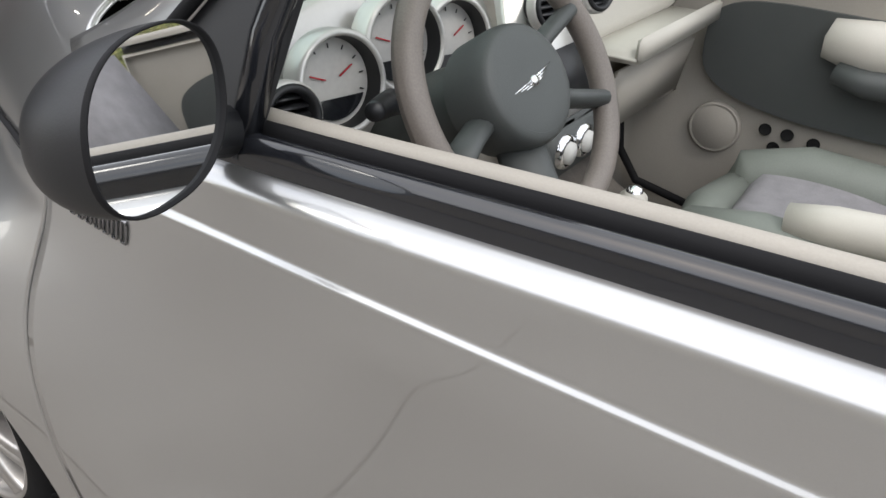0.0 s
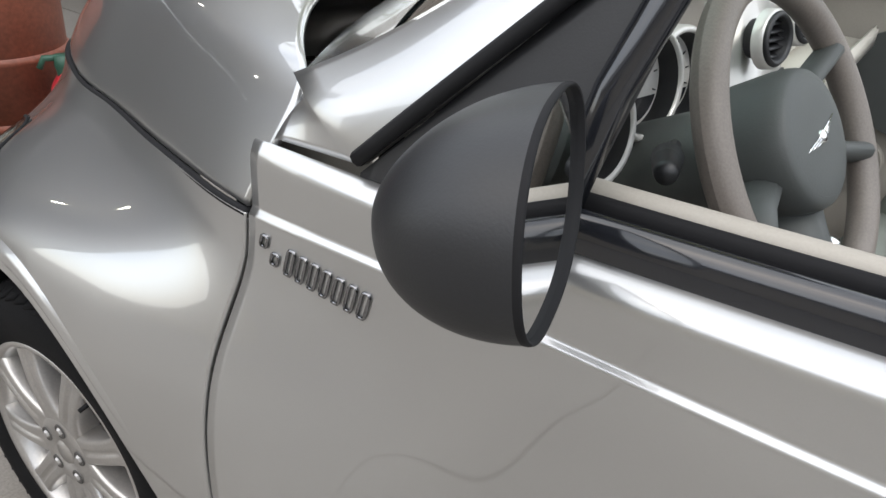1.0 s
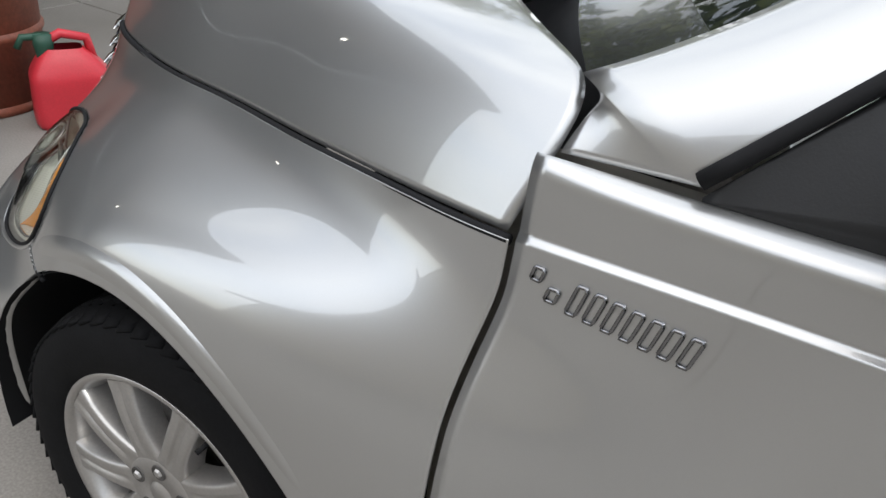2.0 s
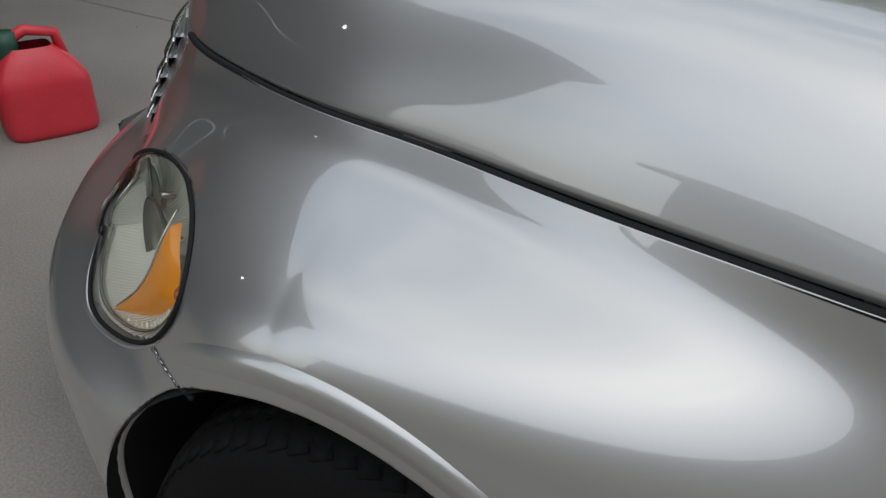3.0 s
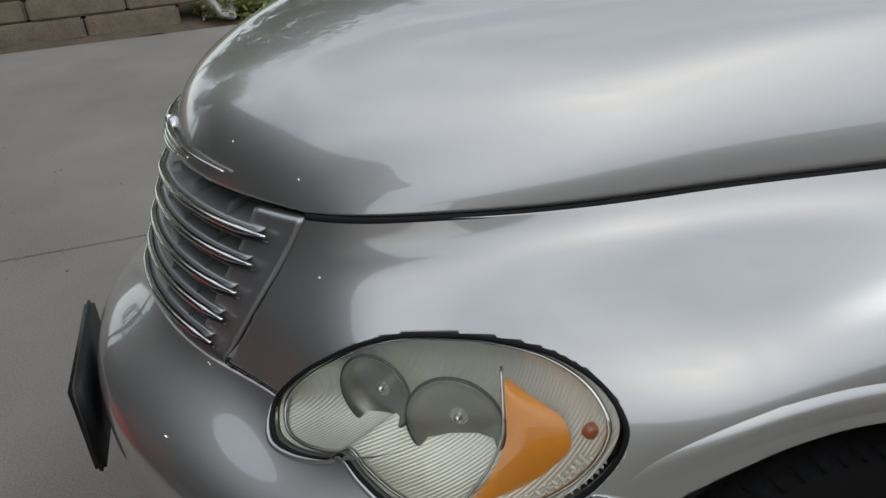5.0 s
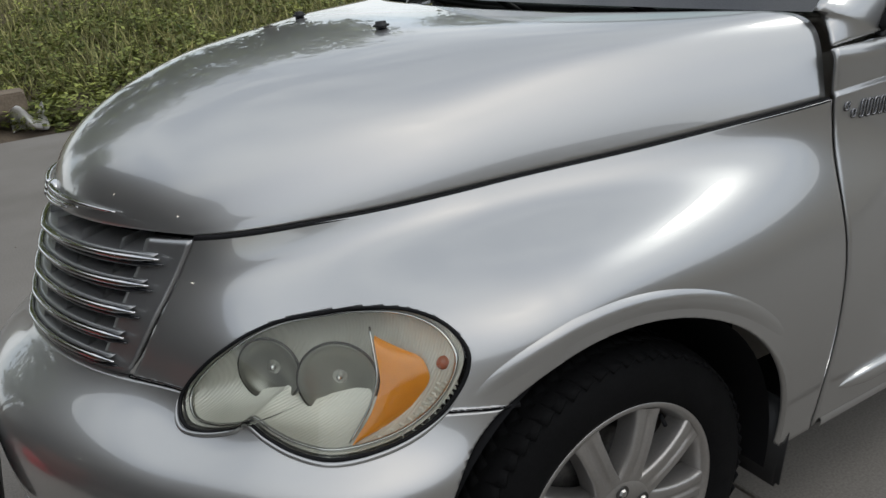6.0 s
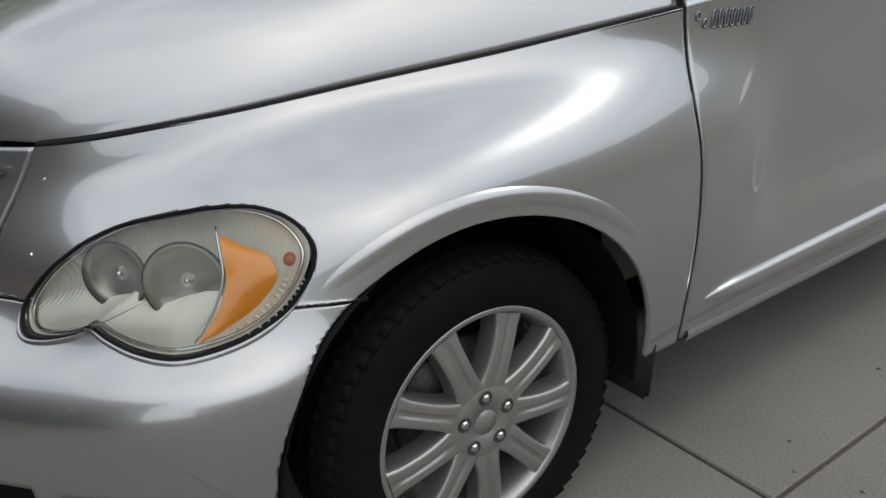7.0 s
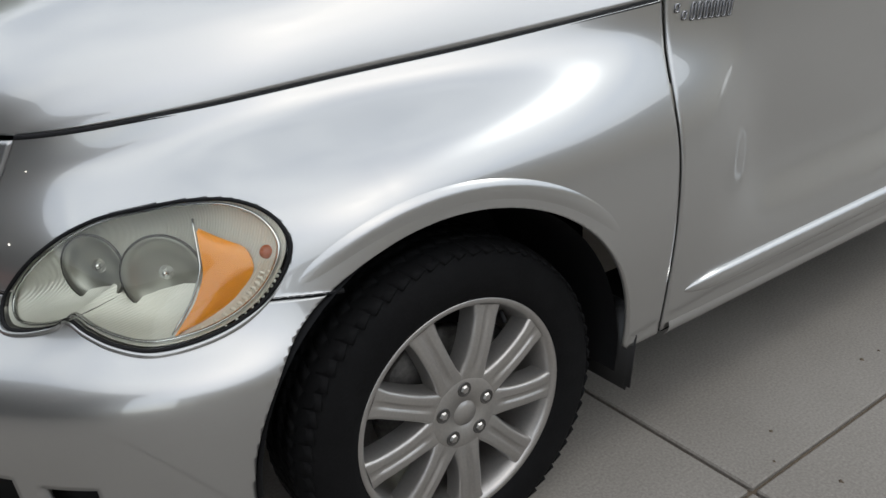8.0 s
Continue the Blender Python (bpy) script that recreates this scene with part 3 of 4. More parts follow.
for v0 in BARS:
    def blade(u, v, v0=v0):
        k = (2 * u - 1) * 0.86
        depth = 0.012 - 0.062 * v
        return grille_point(k, v0 - 0.012 - 0.050 * v, depth)
    part("blade", grid(blade, 48, 6, hem=0.004), GRILLEGREY, grille)
    line = [grille_point((2 * i / 60 - 1) * 0.90, v0, 0.014) for i in range(61)]
    part("bar", tube(line, lambda t: 0.0072 * min(1, 12 * min(t, 1 - t) + 0.25), 10, flat=0.8), CHROME, grille, "thin curved chrome bar")
    under = [p + Vector((0.004, 0, -0.011)) for p in line]
    part("bar_seal", tube(under, lambda t: 0.0065 * min(1, 12 * min(t, 1 - t) + 0.2), 8), GLOSSBLACK, grille)
edges = (0.0,) + BARS
for v0, v1 in zip(edges, edges[1:]):
    for k in (-0.66, -0.4, -0.14, 0.14, 0.4, 0.66):
        vane = bmesh.new()
        grid(lambda u, v, k=k, v0=v0, v1=v1: grille_point(k, v0 + 0.01 + (v1 - v0 - 0.02) * u, 0.004 - 0.075 * v), 4, 3, vane)
        bmesh.ops.solidify(vane, geom=vane.faces[:], thickness=0.006)
        part("vane", vane, GRILLEGREY, grille)

# Winged badge at the nose, as plain chrome shapes.
badge = new("nose_badge")
badge.parent = car
tagged(badge, "chrome winged badge on the nose of the hood")


def nose(y, v, lift):
    lo, hi = 0.0, 1.0
    for _ in range(18):
        mid = (lo + hi) / 2
        lo, hi = (mid, hi) if abs(hood_point(mid, v).y) < abs(y) else (lo, mid)
    p = hood_point(lo, v, 0)
    q = hood_point(lo, v + 0.02, 0)
    ahead = Vector((-(q.z - p.z), 0, q.x - p.x)).normalized()
    p = p + ahead * lift
    return Vector((p.x, y, p.z))


for side in (-1, 1):
    for row, (reach, v0) in enumerate(((0.250, 0.0105), (0.16, 0.0060), (0.12, 0.0025))):
        line = [nose(side * (0.012 + reach * i / 24), v0 + 0.002 * (i / 24) ** 2, 0.008) for i in range(25)]
        part("wing_bar", tube(line, lambda t: 0.0062 * (1 - 0.7 * t**2), 8), CHROME, badge)
mid_badge = lathe([(0.0, -0.016), (0.014, -0.015), (0.022, -0.010), (0.026, 0.0), (0.024, 0.012)], 24, "x", nose(0.0, 0.006, -0.006))
part("disc", mid_badge, CHROME, badge)

# Washer nozzles on the hood.
for side in (-1, 1):
    jet = box((0.030, 0.024, 0.016), (-0.015, side * 0.225, 0), 0.006)
    u0, v0 = side * 0.315, 0.675
    p = hood_point(u0, v0)
    bmesh.ops.transform(jet, matrix=Matrix.Translation((p.x + 0.015, p.y - side * 0.225, p.z + 0.006)), verts=jet.verts)
    part("washer_nozzle", jet, BLACK, car, "small black washer nozzle")


# ---- headlamps ----
def lamp_disc(shrink, lift_rim, lift_mid, rings=8, n=120):
    """A domed sheet that fills the lamp's outline."""
    ring = ring_curve(LAMP, n)
    ca, cz = 28.0, 0.668
    bm = bmesh.new()
    rows = []
    for j in range(rings + 1):
        k = 1 - j / rings
        rows.append([bm.verts.new(on_flank(ca + (a - ca) * k * shrink, cz + (z - cz) * k * shrink, lift_rim + (lift_mid - lift_rim) * (1 - k * k))) for a, z in ring] if k > 0 else None)
    tip = bm.verts.new(on_flank(ca, cz, lift_mid))
    for a, b in zip(rows, rows[1:]):
        for i in range(n):
            if b:
                bm.faces.new((a[i], a[(i + 1) % n], b[(i + 1) % n], b[i]))
            else:
                bm.faces.new((a[i], a[(i + 1) % n], tip))
    return bm


def patch(a0, a1, z0, z1, lift, na=24, nz=18, edge=None):
    """A sheet between two angles and heights; edge(t) bends both sides."""
    def fn(u, v):
        z = z0 + (z1 - z0) * v
        l, r = edge(v) if edge else (a0, a1)
        return on_flank(l + (r - l) * u, z, lift(u, v) if callable(lift) else lift)
    return grid(fn, na, nz)


for side in (-1, 1):
    lamp = new("headlight")
    lamp.parent = car
    tagged(lamp, "hazed teardrop headlight with an amber turn signal")
    def put(name, bm, mat, label="", side=side, lamp=lamp, shadow=True):
        if side > 0:
            b2 = mirrored(bm)
            bm.free()
            bm = b2
        ob = part(name, bm, mat, lamp, label)
        ob.visible_shadow = shadow
        return ob
    ring3 = [on_flank(28 + (a - 28) * 0.992, 0.668 + (z - 0.668) * 0.985, 0.0025) for a, z in ring_curve(LAMP, 160)]
    put("gasket", tube(ring3, 0.0033, 8, True), SEAL, "black rubber gasket")
    flange = [on_flank(28 + (a - 28) * 1.02, 0.668 + (z - 0.668) * 1.045, 0.001) for a, z in ring_curve(LAMP, 160)[86:160]]
    put("flange", tube(flange, lambda t: 0.0044 * min(1, 8 * min(t, 1 - t) + 0.1), 8), PAINT, "silver flange under the lamp")
    put("lens", lamp_disc(0.975, 0.003, 0.026), LENS, "slightly hazed clear lens", shadow=False)
    put("housing", lamp_disc(0.975, -0.008, -0.085), REFLECTOR, "grey-silver lamp bowl")
    inner = [on_flank(28 + (a - 28) * 0.93, 0.668 + (z - 0.668) * 0.91, -0.008) for a, z in ring_curve(LAMP, 120)]
    put("inner_bezel", tube(inner, 0.0035, 8, True, flat=0.7), CHROME)
    # two round bowls behind the lens
    for ca, cz, rad, deep in ((34.4, 0.664, 0.054, 0.014), (25.4, 0.653, 0.064, 0.017)):
        c = on_flank(ca, cz, -0.078)
        way = Vector((-math.sin(math.radians(ca) * 1.35), -math.cos(math.radians(ca) * 1.35), 0.12)).normalized()
        bowl = lathe([(rad, 0.0), (rad * 0.97, -0.004), (rad * 0.8, deep * 0.45), (rad * 0.5, deep * 0.85), (0.012, deep)], 40, "z")
        m = way.to_track_quat("-Z", "Y").to_matrix().to_4x4()
        bmesh.ops.transform(bowl, matrix=Matrix.Translation(c + way * 0.036) @ m, verts=bowl.verts)
        put("reflector_bowl", bowl, BOWL, "dull mirrored reflector bowl")
        edge_ring = [c + way * 0.037 + (m.to_3x3() @ Vector((rad * math.cos(t), rad * math.sin(t), 0))) for t in np.linspace(0, 2 * math.pi, 40)[:-1]]
        put("bowl_rim", tube(edge_ring, 0.0026, 6, True), STEEL)
        cap = lathe([(0.0, -0.008), (0.004, -0.006), (0.006, 0.0), (0.006, 0.02)], 14, "z")
        bmesh.ops.transform(cap, matrix=Matrix.Translation(c + way * 0.022) @ m, verts=cap.verts)
        put("bulb", cap, CHROME)
    def bend(v):
        left = glide((0, .35, .66, 1), (24.8, 21.9, 20.7, 20.8), v)
        return left, min(left - 0.15, glide((0, .1, .32, .62, .8, .9, 1), (24.5, 21.0, 17.4, 15.1, 15.6, 18.0, 20.6), v))
    put("turn_signal", patch(0, 0, 0.590, 0.722, lambda u, v: -0.011 - 0.016 * u + 0.004 * math.sin(math.pi * u), 20, 24, bend), AMBER, "amber turn signal lens")
    blade_edge = [on_flank(bend(v)[0] + 0.25, 0.590 + 0.140 * v, -0.008 - 0.010 * (1 - v)) for v in np.linspace(0, 1.06, 16)]
    put("divider", tube(blade_edge, 0.0022, 6), CHROME)
    prisms = bmesh.new()
    for row in range(3):
        for k in range(11):
            v = 0.05 + 0.050 * k + 0.012 * row
            a0 = bend(v)[1] - 0.5 - 0.75 * row
            z0 = 0.590 + 0.132 * v
            grid(lambda p, q, a0=a0, z0=z0, row=row: on_flank(a0 - 0.62 * p, z0 + 0.0052 * q - 0.003 * p, -0.016 + 0.002 * row + 0.0025 * math.sin(math.pi * p) * math.sin(math.pi * q)), 4, 4, prisms)
    put("marker_prisms", prisms, REFLECTOR, "clear ribbed side marker")
    eye_at = on_flank(13.4, 0.690, -0.020)
    put("side_marker", lathe([(0.0, -0.006), (0.007, -0.004), (0.010, 0.0), (0.011, 0.006)], 18, "y", tuple(eye_at)), MARKER, "red-brown side marker")

# Front plate bracket: a bare black frame on the bumper.
plate = box((0.020, 0.32, 0.19), (-0.944, 0, 0.418), 0.008)
part("plate_bracket", plate, BLACK, car, "empty black plastic number plate bracket")
# Near-black sheet behind the bumper slots, in place of the shade inside.
part("intake_shade", grid(lambda u, v: flank(-1 + 0.63 * abs(2 * u - 1), 6.1 + 0.85 * v, -0.05) * 1 if u <= 0.5 else Vector([c * (1, -1, 1)[i] for i, c in enumerate(flank(-1 + 0.63 * abs(2 * u - 1), 6.1 + 0.85 * v, -0.05))]), 40, 4), DARK, car)


# ---- windscreen and pillars ----
def pillar_line(t):
    """Outer foot of the windscreen pillar up to the header."""
    return Vector((0.640 + 0.39 * t, -0.803 + 0.14 * t**1.2, 1.060 + 0.40 * t))


def pillar(u, v):
    """u up the pillar, v from the outer edge over to the glass."""
    p = pillar_line(u)
    foot = (1 - u) ** 5
    width = 0.105 - 0.02 * u
    inner = Vector((p.x - 0.052 - 0.075 * foot, p.y + 0.075 - 0.03 * foot, p.z + 0.045 + 0.004 * foot))
    q = p.lerp(inner, v)
    q += Vector((-0.35, -0.72, 0.6)) * 0.013 * math.sin(math.pi * v)
    return q


def pillar_foot(u, v):
    """The cowl side between hood and door, below the pillar."""
    a = Vector((0.520, -0.794, 1.049)).lerp(Vector((0.640, -0.803, 1.060)), u)
    b = Vector((0.540, -0.752, 1.100)).lerp(pillar(0, 1), u)
    q = a.lerp(b, v)
    q += Vector((-0.1, -0.6, 0.4)).lerp(Vector((-0.35, -0.72, 0.6)), u) * (0.007 + 0.006 * u) * math.sin(math.pi * v)
    return q


def pillar_panel():
    bm = grid(pillar, 30, 10)
    grid(pillar_foot, 10, 10, bm)
    bmesh.ops.remove_doubles(bm, verts=bm.verts, dist=0.0006)
    fold(bm, 0.01, (1.0, 0, 0.9))
    return bm


both("windscreen_pillar", pillar_panel(), PAINT, "silver windscreen pillar")


def screen(u, v):
    """Raked glass, bowed in plan."""
    k = 2 * u - 1
    p = pillar(v, 1.0)
    y = k * (-p.y)
    bow = 0.20 * (1 - k * k)
    return Vector((p.x - bow * (1.0 - 0.5 * v) + 0.01, -y, p.z - 0.006 + 0.02 * (1 - k * k)))


glass_pane = part("windscreen", grid(screen, 40, 24), WINDSCREEN, car, "raked tinted windscreen")
glass_pane.visible_shadow = False
part("windscreen_frit", grid(lambda u, v: screen(u, v * 0.13) + Vector((-0.003, 0, 0.002)), 40, 4), GLOSSBLACK, car)
part("windscreen_header", tube([screen(i / 20, 1.0) for i in range(21)], 0.03, 10), PAINT, car)


def cowl(u, v):
    k = 2 * u - 1
    back = screen(1 - u, 0)
    return Vector((0.12 + (back.x - 0.12 + 0.02) * v + 0.2 * k * k * (1 - v), -k * 0.72, 0.955 - 0.17 * k ** 4 + (0.13 + 0.16 * k ** 4) * v ** (1 + 2 * k * k) + 0.008 * math.sin(9 * v)))


part("cowl", grid(cowl, 40, 16), BLACK, car, "black plastic cowl below the windscreen")
for y0, y1, lift in ((-0.52, 0.05, 0.02), (0.0, 0.52, 0.02)):
    base = Vector((0.43, y0, 1.085))
    tipp = Vector((0.47, y1, 1.15)) if y0 < 0 else Vector((0.50, y1, 1.15))
    wiper = new("wiper")
    wiper.parent = car
    tagged(wiper, "black windscreen wiper")
    part("arm", tube([base, base.lerp(tipp, 0.3) + Vector((-0.02, 0, 0.03)), base.lerp(tipp, 0.6)], 0.009, 8), BLACK, wiper)
    part("blade", tube([base.lerp(tipp, 0.2) + Vector((0.03, 0, 0.012)), base.lerp(tipp, 0.6) + Vector((0.0, 0, 0.012)), tipp + Vector((0.02, 0, 0.005))], 0.007, 6), BLACK, wiper)

# Black corner panel and post ahead of the side window; belt mouldings.
def sail(u, v):
    low = Vector((0.645, -0.806, 1.050)).lerp(Vector((0.850, -0.806, 1.054)), u)
    high = Vector((0.645, -0.806, 1.054)).lerp(Vector((0.905, -0.715, 1.335)), u)
    return low.lerp(high, v)


sail_bm = grid(sail, 12, 8)
fold(sail_bm, 0.02, (0.9, 0, 1.1))
both("corner_panel", sail_bm, BLACK, "black triangular mirror corner panel")
both("window_post", tube([(0.842, -0.795, 1.06), (0.862, -0.768, 1.18), (0.905, -0.715, 1.33), (0.95, -0.68, 1.42)], 0.016, 10), GLOSSBLACK, "black rubber window post")
seal_line = [Vector((0.640 + 0.29 * t, -0.806 + 0.10 * t**1.2, 1.066 + 0.30 * t)) for t in np.linspace(0, 1, 16)]
both("pillar_seal", tube(seal_line, 0.008, 8), SEAL)


def belt(y_out, y_in, z_low, z_high, x0, lean=0.0):
    bm = bmesh.new()
    def fn(u, v):
        x = x0 + (1.83 - x0) * u
        a = math.pi * v
        return (x, y_out + (y_in - y_out) * (0.5 - 0.5 * math.cos(a)), belt_z(x) + z_low + (z_high - z_low) * math.sin(a) ** 0.7)
    return grid(fn, 40, 10, bm)


both("belt_moulding", belt(-0.807, -0.778, -0.004, 0.032, 0.79), GLOSSBLACK, "gloss black belt moulding")
both("window_wiper", belt(-0.779, -0.764, 0.020, 0.038, 0.84), SEAL, "rubber window wiper strip")
both("door_top_trim", belt(-0.764, -0.738, 0.022, 0.042, 0.83), BEIGE, "beige top edge of the door trim")


# ---- mirrors ----
def mirror_edge(a, k=1.0):
    """The rounded outline of the glass, leaning outward at the foot."""
    c, q = math.cos(a), math.sin(a)
    z = 0.068 * math.copysign(abs(q) ** 0.88, q)
    return Vector((0.0, k * (0.084 * math.copysign(abs(c) ** 0.82, c) + 0.22 * z), k * z))


def mirror_shell(u, v):
    """A bowl from the nose (u 0) to the open back (u 1)."""
    k = (1 - (1 - u) ** 2.1) ** 0.56
    p = mirror_edge(2 * math.pi * v, k)
    return Vector((-0.114 * (1 - u), p.y * 1.03 - 0.010 * (1 - u), p.z * 1.03 - 0.006 * (1 - u)))


for side in (-1, 1):
    mirror = new("door_mirror")
    mirror.parent = car
    tagged(mirror, "black door mirror with an oval glass")
    m = pose(0.893, -0.918, 1.146, 0, -9, 15)
    shell = grid(lambda u, v: mirror_shell(u**1.6, v), 26, 56)
    bmesh.ops.remove_doubles(shell, verts=shell.verts, dist=0.0002)
    ring = grid(lambda u, v: mirror_edge(2 * math.pi * v, (1.03, 1.033, 1.022, 1.0, 0.985)[round(4 * u)]) + Vector(((0.0, 0.003, 0.0055, 0.005, -0.004)[round(4 * u)], 0, 0)), 4, 56)
    pane = bmesh.new()
    pane.faces.new([pane.verts.new(mirror_edge(a, 0.99)) for a in np.linspace(0, 2 * math.pi, 65)[:-1]])
    stem = tube([(-0.055, 0.055, -0.030), (-0.045, 0.090, -0.045), (-0.035, 0.125, -0.055)], 0.026, 14)
    for nm, bm, mt, lb in (("housing", shell, BLACK, "matt black mirror housing"), ("rim", ring, SEAL, "thin black rim"), ("glass", pane, MIRROR, "mirror glass"), ("stem", stem, BLACK, "")):
        bmesh.ops.transform(bm, matrix=m, verts=bm.verts)
        if side > 0:
            whole, bm = bm, mirrored(bm)
            whole.free()
        part(nm, bm, mt, mirror, lb, smooth=nm != "glass")


# Model badge on the door: raised chrome bars in place of the lettering.
script = new("model_badge")
script.parent = car
tagged(script, "small raised chrome badge on the door")
for k in range(9):
    x = 0.532 + 0.0172 * k + (0.006 if k > 1 else 0)
    tall, wide = (0.013, 0.010) if k < 2 else (0.030, 0.0095)
    z = 0.938 - 0.0008 * k + (0.008 if k == 0 else -0.006 if k == 1 else 0)
    corners = []
    for du, dv in ((-1, -1), (-1, 1), (1, 1), (1, -1)):
        cx = x + 0.5 * wide * du + 0.12 * tall * dv
        cz = z + 0.5 * tall * dv
        corners.append(Vector((cx, flank(cx - PIVOT, level_at(cx - PIVOT, cz)).y - 0.0015, cz)))
    loop = [a.lerp(b, f) for a, b in zip(corners, corners[1:] + corners[:1]) for f in (0.1, 0.5, 0.9)]
    part("bar", tube(loop, 0.0019, 6, True), BADGE, script)


# ---- inside the car ----
def turned(bm, m):
    bmesh.ops.transform(bm, matrix=m, verts=bm.verts)
    return bm


steering = new("steering_wheel")
steering.parent = car
tagged(steering, "grey steering wheel with a worn leather rim")
WHEEL_M = pose(0.948, -0.424, 1.061, 0, -31, -8)


def ring_bar(r, thick, n=48):
    return lathe([(r + thick * math.cos(t), thick * math.sin(t)) for t in np.linspace(0, 2 * math.pi, 17)], n, "x")


part("rim", turned(ring_bar(0.180, 0.0185, 72), WHEEL_M), LEATHER, steering, "brown-grey worn leather rim")
hubm = bmesh.new()
def cushion(u, v):
    a = 2 * math.pi * v
    r = glide((0, .3, .6, .85, 1), (.001, .05, .076, .083, .080), u)
    out_x = glide((0, .3, .6, .85, 1), (.028, .0275, .022, -.004, -.055), u)
    return (out_x, r * 1.0 * math.cos(a), r * 0.98 * math.sin(a))
grid(cushion, 14, 40, hubm)
part("airbag_cover", turned(hubm, WHEEL_M), GREY, steering, "round dark grey airbag cover")
part("cover_ring", turned(tube([(0.0235, 0.066 * math.cos(a), 0.066 * math.sin(a)) for a in np.linspace(0, 2 * math.pi, 40)[:-1]], 0.0022, 6, True), WHEEL_M), GREY, steering)
for ang, wide in ((27, 0.022), (-18, 0.024), (203, 0.026), (262, 0.034)):
    c, s = math.cos(radians(ang)), math.sin(radians(ang))
    part("spoke", turned(tube([(-0.022, 0.06 * c, 0.06 * s), (-0.016, 0.12 * c, 0.12 * s), (0.0, 0.172 * c, 0.172 * s)], wide, 12, flat=0.55), WHEEL_M), GREY, steering)
for side in (-1, 1):
    for k in range(3):
        part("badge_bar", turned(tube([(0.029, side * 0.006, 0.003 - 0.0032 * k), (0.028, side * (0.044 - 0.011 * k), 0.004 - 0.0032 * k)], lambda t: 0.0017 * (1 - 0.6 * t), 6), WHEEL_M @ pose(0, 0, 0, 16, 0, 0)), CHROME, steering)
part("badge_disc", turned(lathe([(0.0, 0.033), (0.006, 0.032), (0.008, 0.029), (0.008, 0.024)], 20, "x"), WHEEL_M), CHROME, steering)
part("column", turned(lathe([(0.040, -0.03), (0.056, -0.05), (0.064, -0.12), (0.072, -0.30)], 28, "x"), WHEEL_M), GREY, steering, "dark grey steering column shroud")
stalk = new("stalk")
stalk.parent = car
tagged(stalk, "black turn signal stalk")
part("lever", tube([(0.83, -0.47, 1.035), (0.85, -0.55, 1.055), (0.857, -0.575, 1.058)], 0.008, 10), BLACK, stalk)
part("tip", tube([(0.853, -0.563, 1.056), (0.861, -0.588, 1.060), (0.871, -0.617, 1.064), (0.874, -0.625, 1.0645)], lambda t: 0.017 - 0.006 * t, 14), BLACK, stalk)

dash = new("dashboard")
dash.parent = car
tagged(dash, "silver and beige dashboard with round pods")


def dash_face(u, v):
    """The lower body of the dashboard, bowed away in the middle."""
    y = -0.72 + 1.44 * u
    x = glide((0, .35, .6, 1), (.80, .775, .70, .60), v) - 0.03 * math.sin(math.pi * u)
    return (x, y, glide((0, .35, .6, 1), (.74, .90, 1.0, 1.085), v))


part("body", grid(dash_face, 40, 20, hem=0.02), BEIGE, dash)
part("top", grid(lambda u, v: (0.64 - 0.20 * v + 0.08 * (2 * u - 1) ** 2 * v, (-0.71 + 1.42 * u) * (1 - 0.12 * v), 1.118 + 0.012 * math.sin(math.pi * v) - 0.02 * v), 30, 10, hem=0.02), BLACK, dash, "dark grey dashboard top")


def cluster(u, v):
    y = -0.715 + 0.62 * u
    hump = 0.030 * math.exp(-((y + 0.43) / 0.10) ** 2)
    z0, z1 = 0.962 + 0.015 * math.sin(3 * u), 1.125 + hump
    x = 0.722 - 0.07 * v**2 + 0.02 * math.sin(math.pi * u)
    return (x, y, z0 + (z1 - z0) * v)


part("cluster_panel", grid(cluster, 36, 16, hem=0.03), DASHSILVER, dash, "silver panel round the dials")
part("passenger_panel", grid(lambda u, v: (0.765 - 0.05 * v, 0.17 + 0.53 * u, 0.965 + 0.125 * v), 20, 8, hem=0.04), CREAM, dash, "cream passenger side panel")
tray = box((0.16, 0.50, 0.022), (0.80, 0.44, 0.945), 0.008)
box((0.014, 0.50, 0.05), (0.875, 0.44, 0.965), 0.006, bm=tray)
part("tray", tray, CREAM, dash, "cream shelf in front of the passenger")
part("glovebox", box((0.03, 0.46, 0.15), (0.815, 0.44, 0.835), 0.012, (0, 10, 0)), BEIGE, dash)
AX = pose(0, 0, 0, 0, -12, -14)
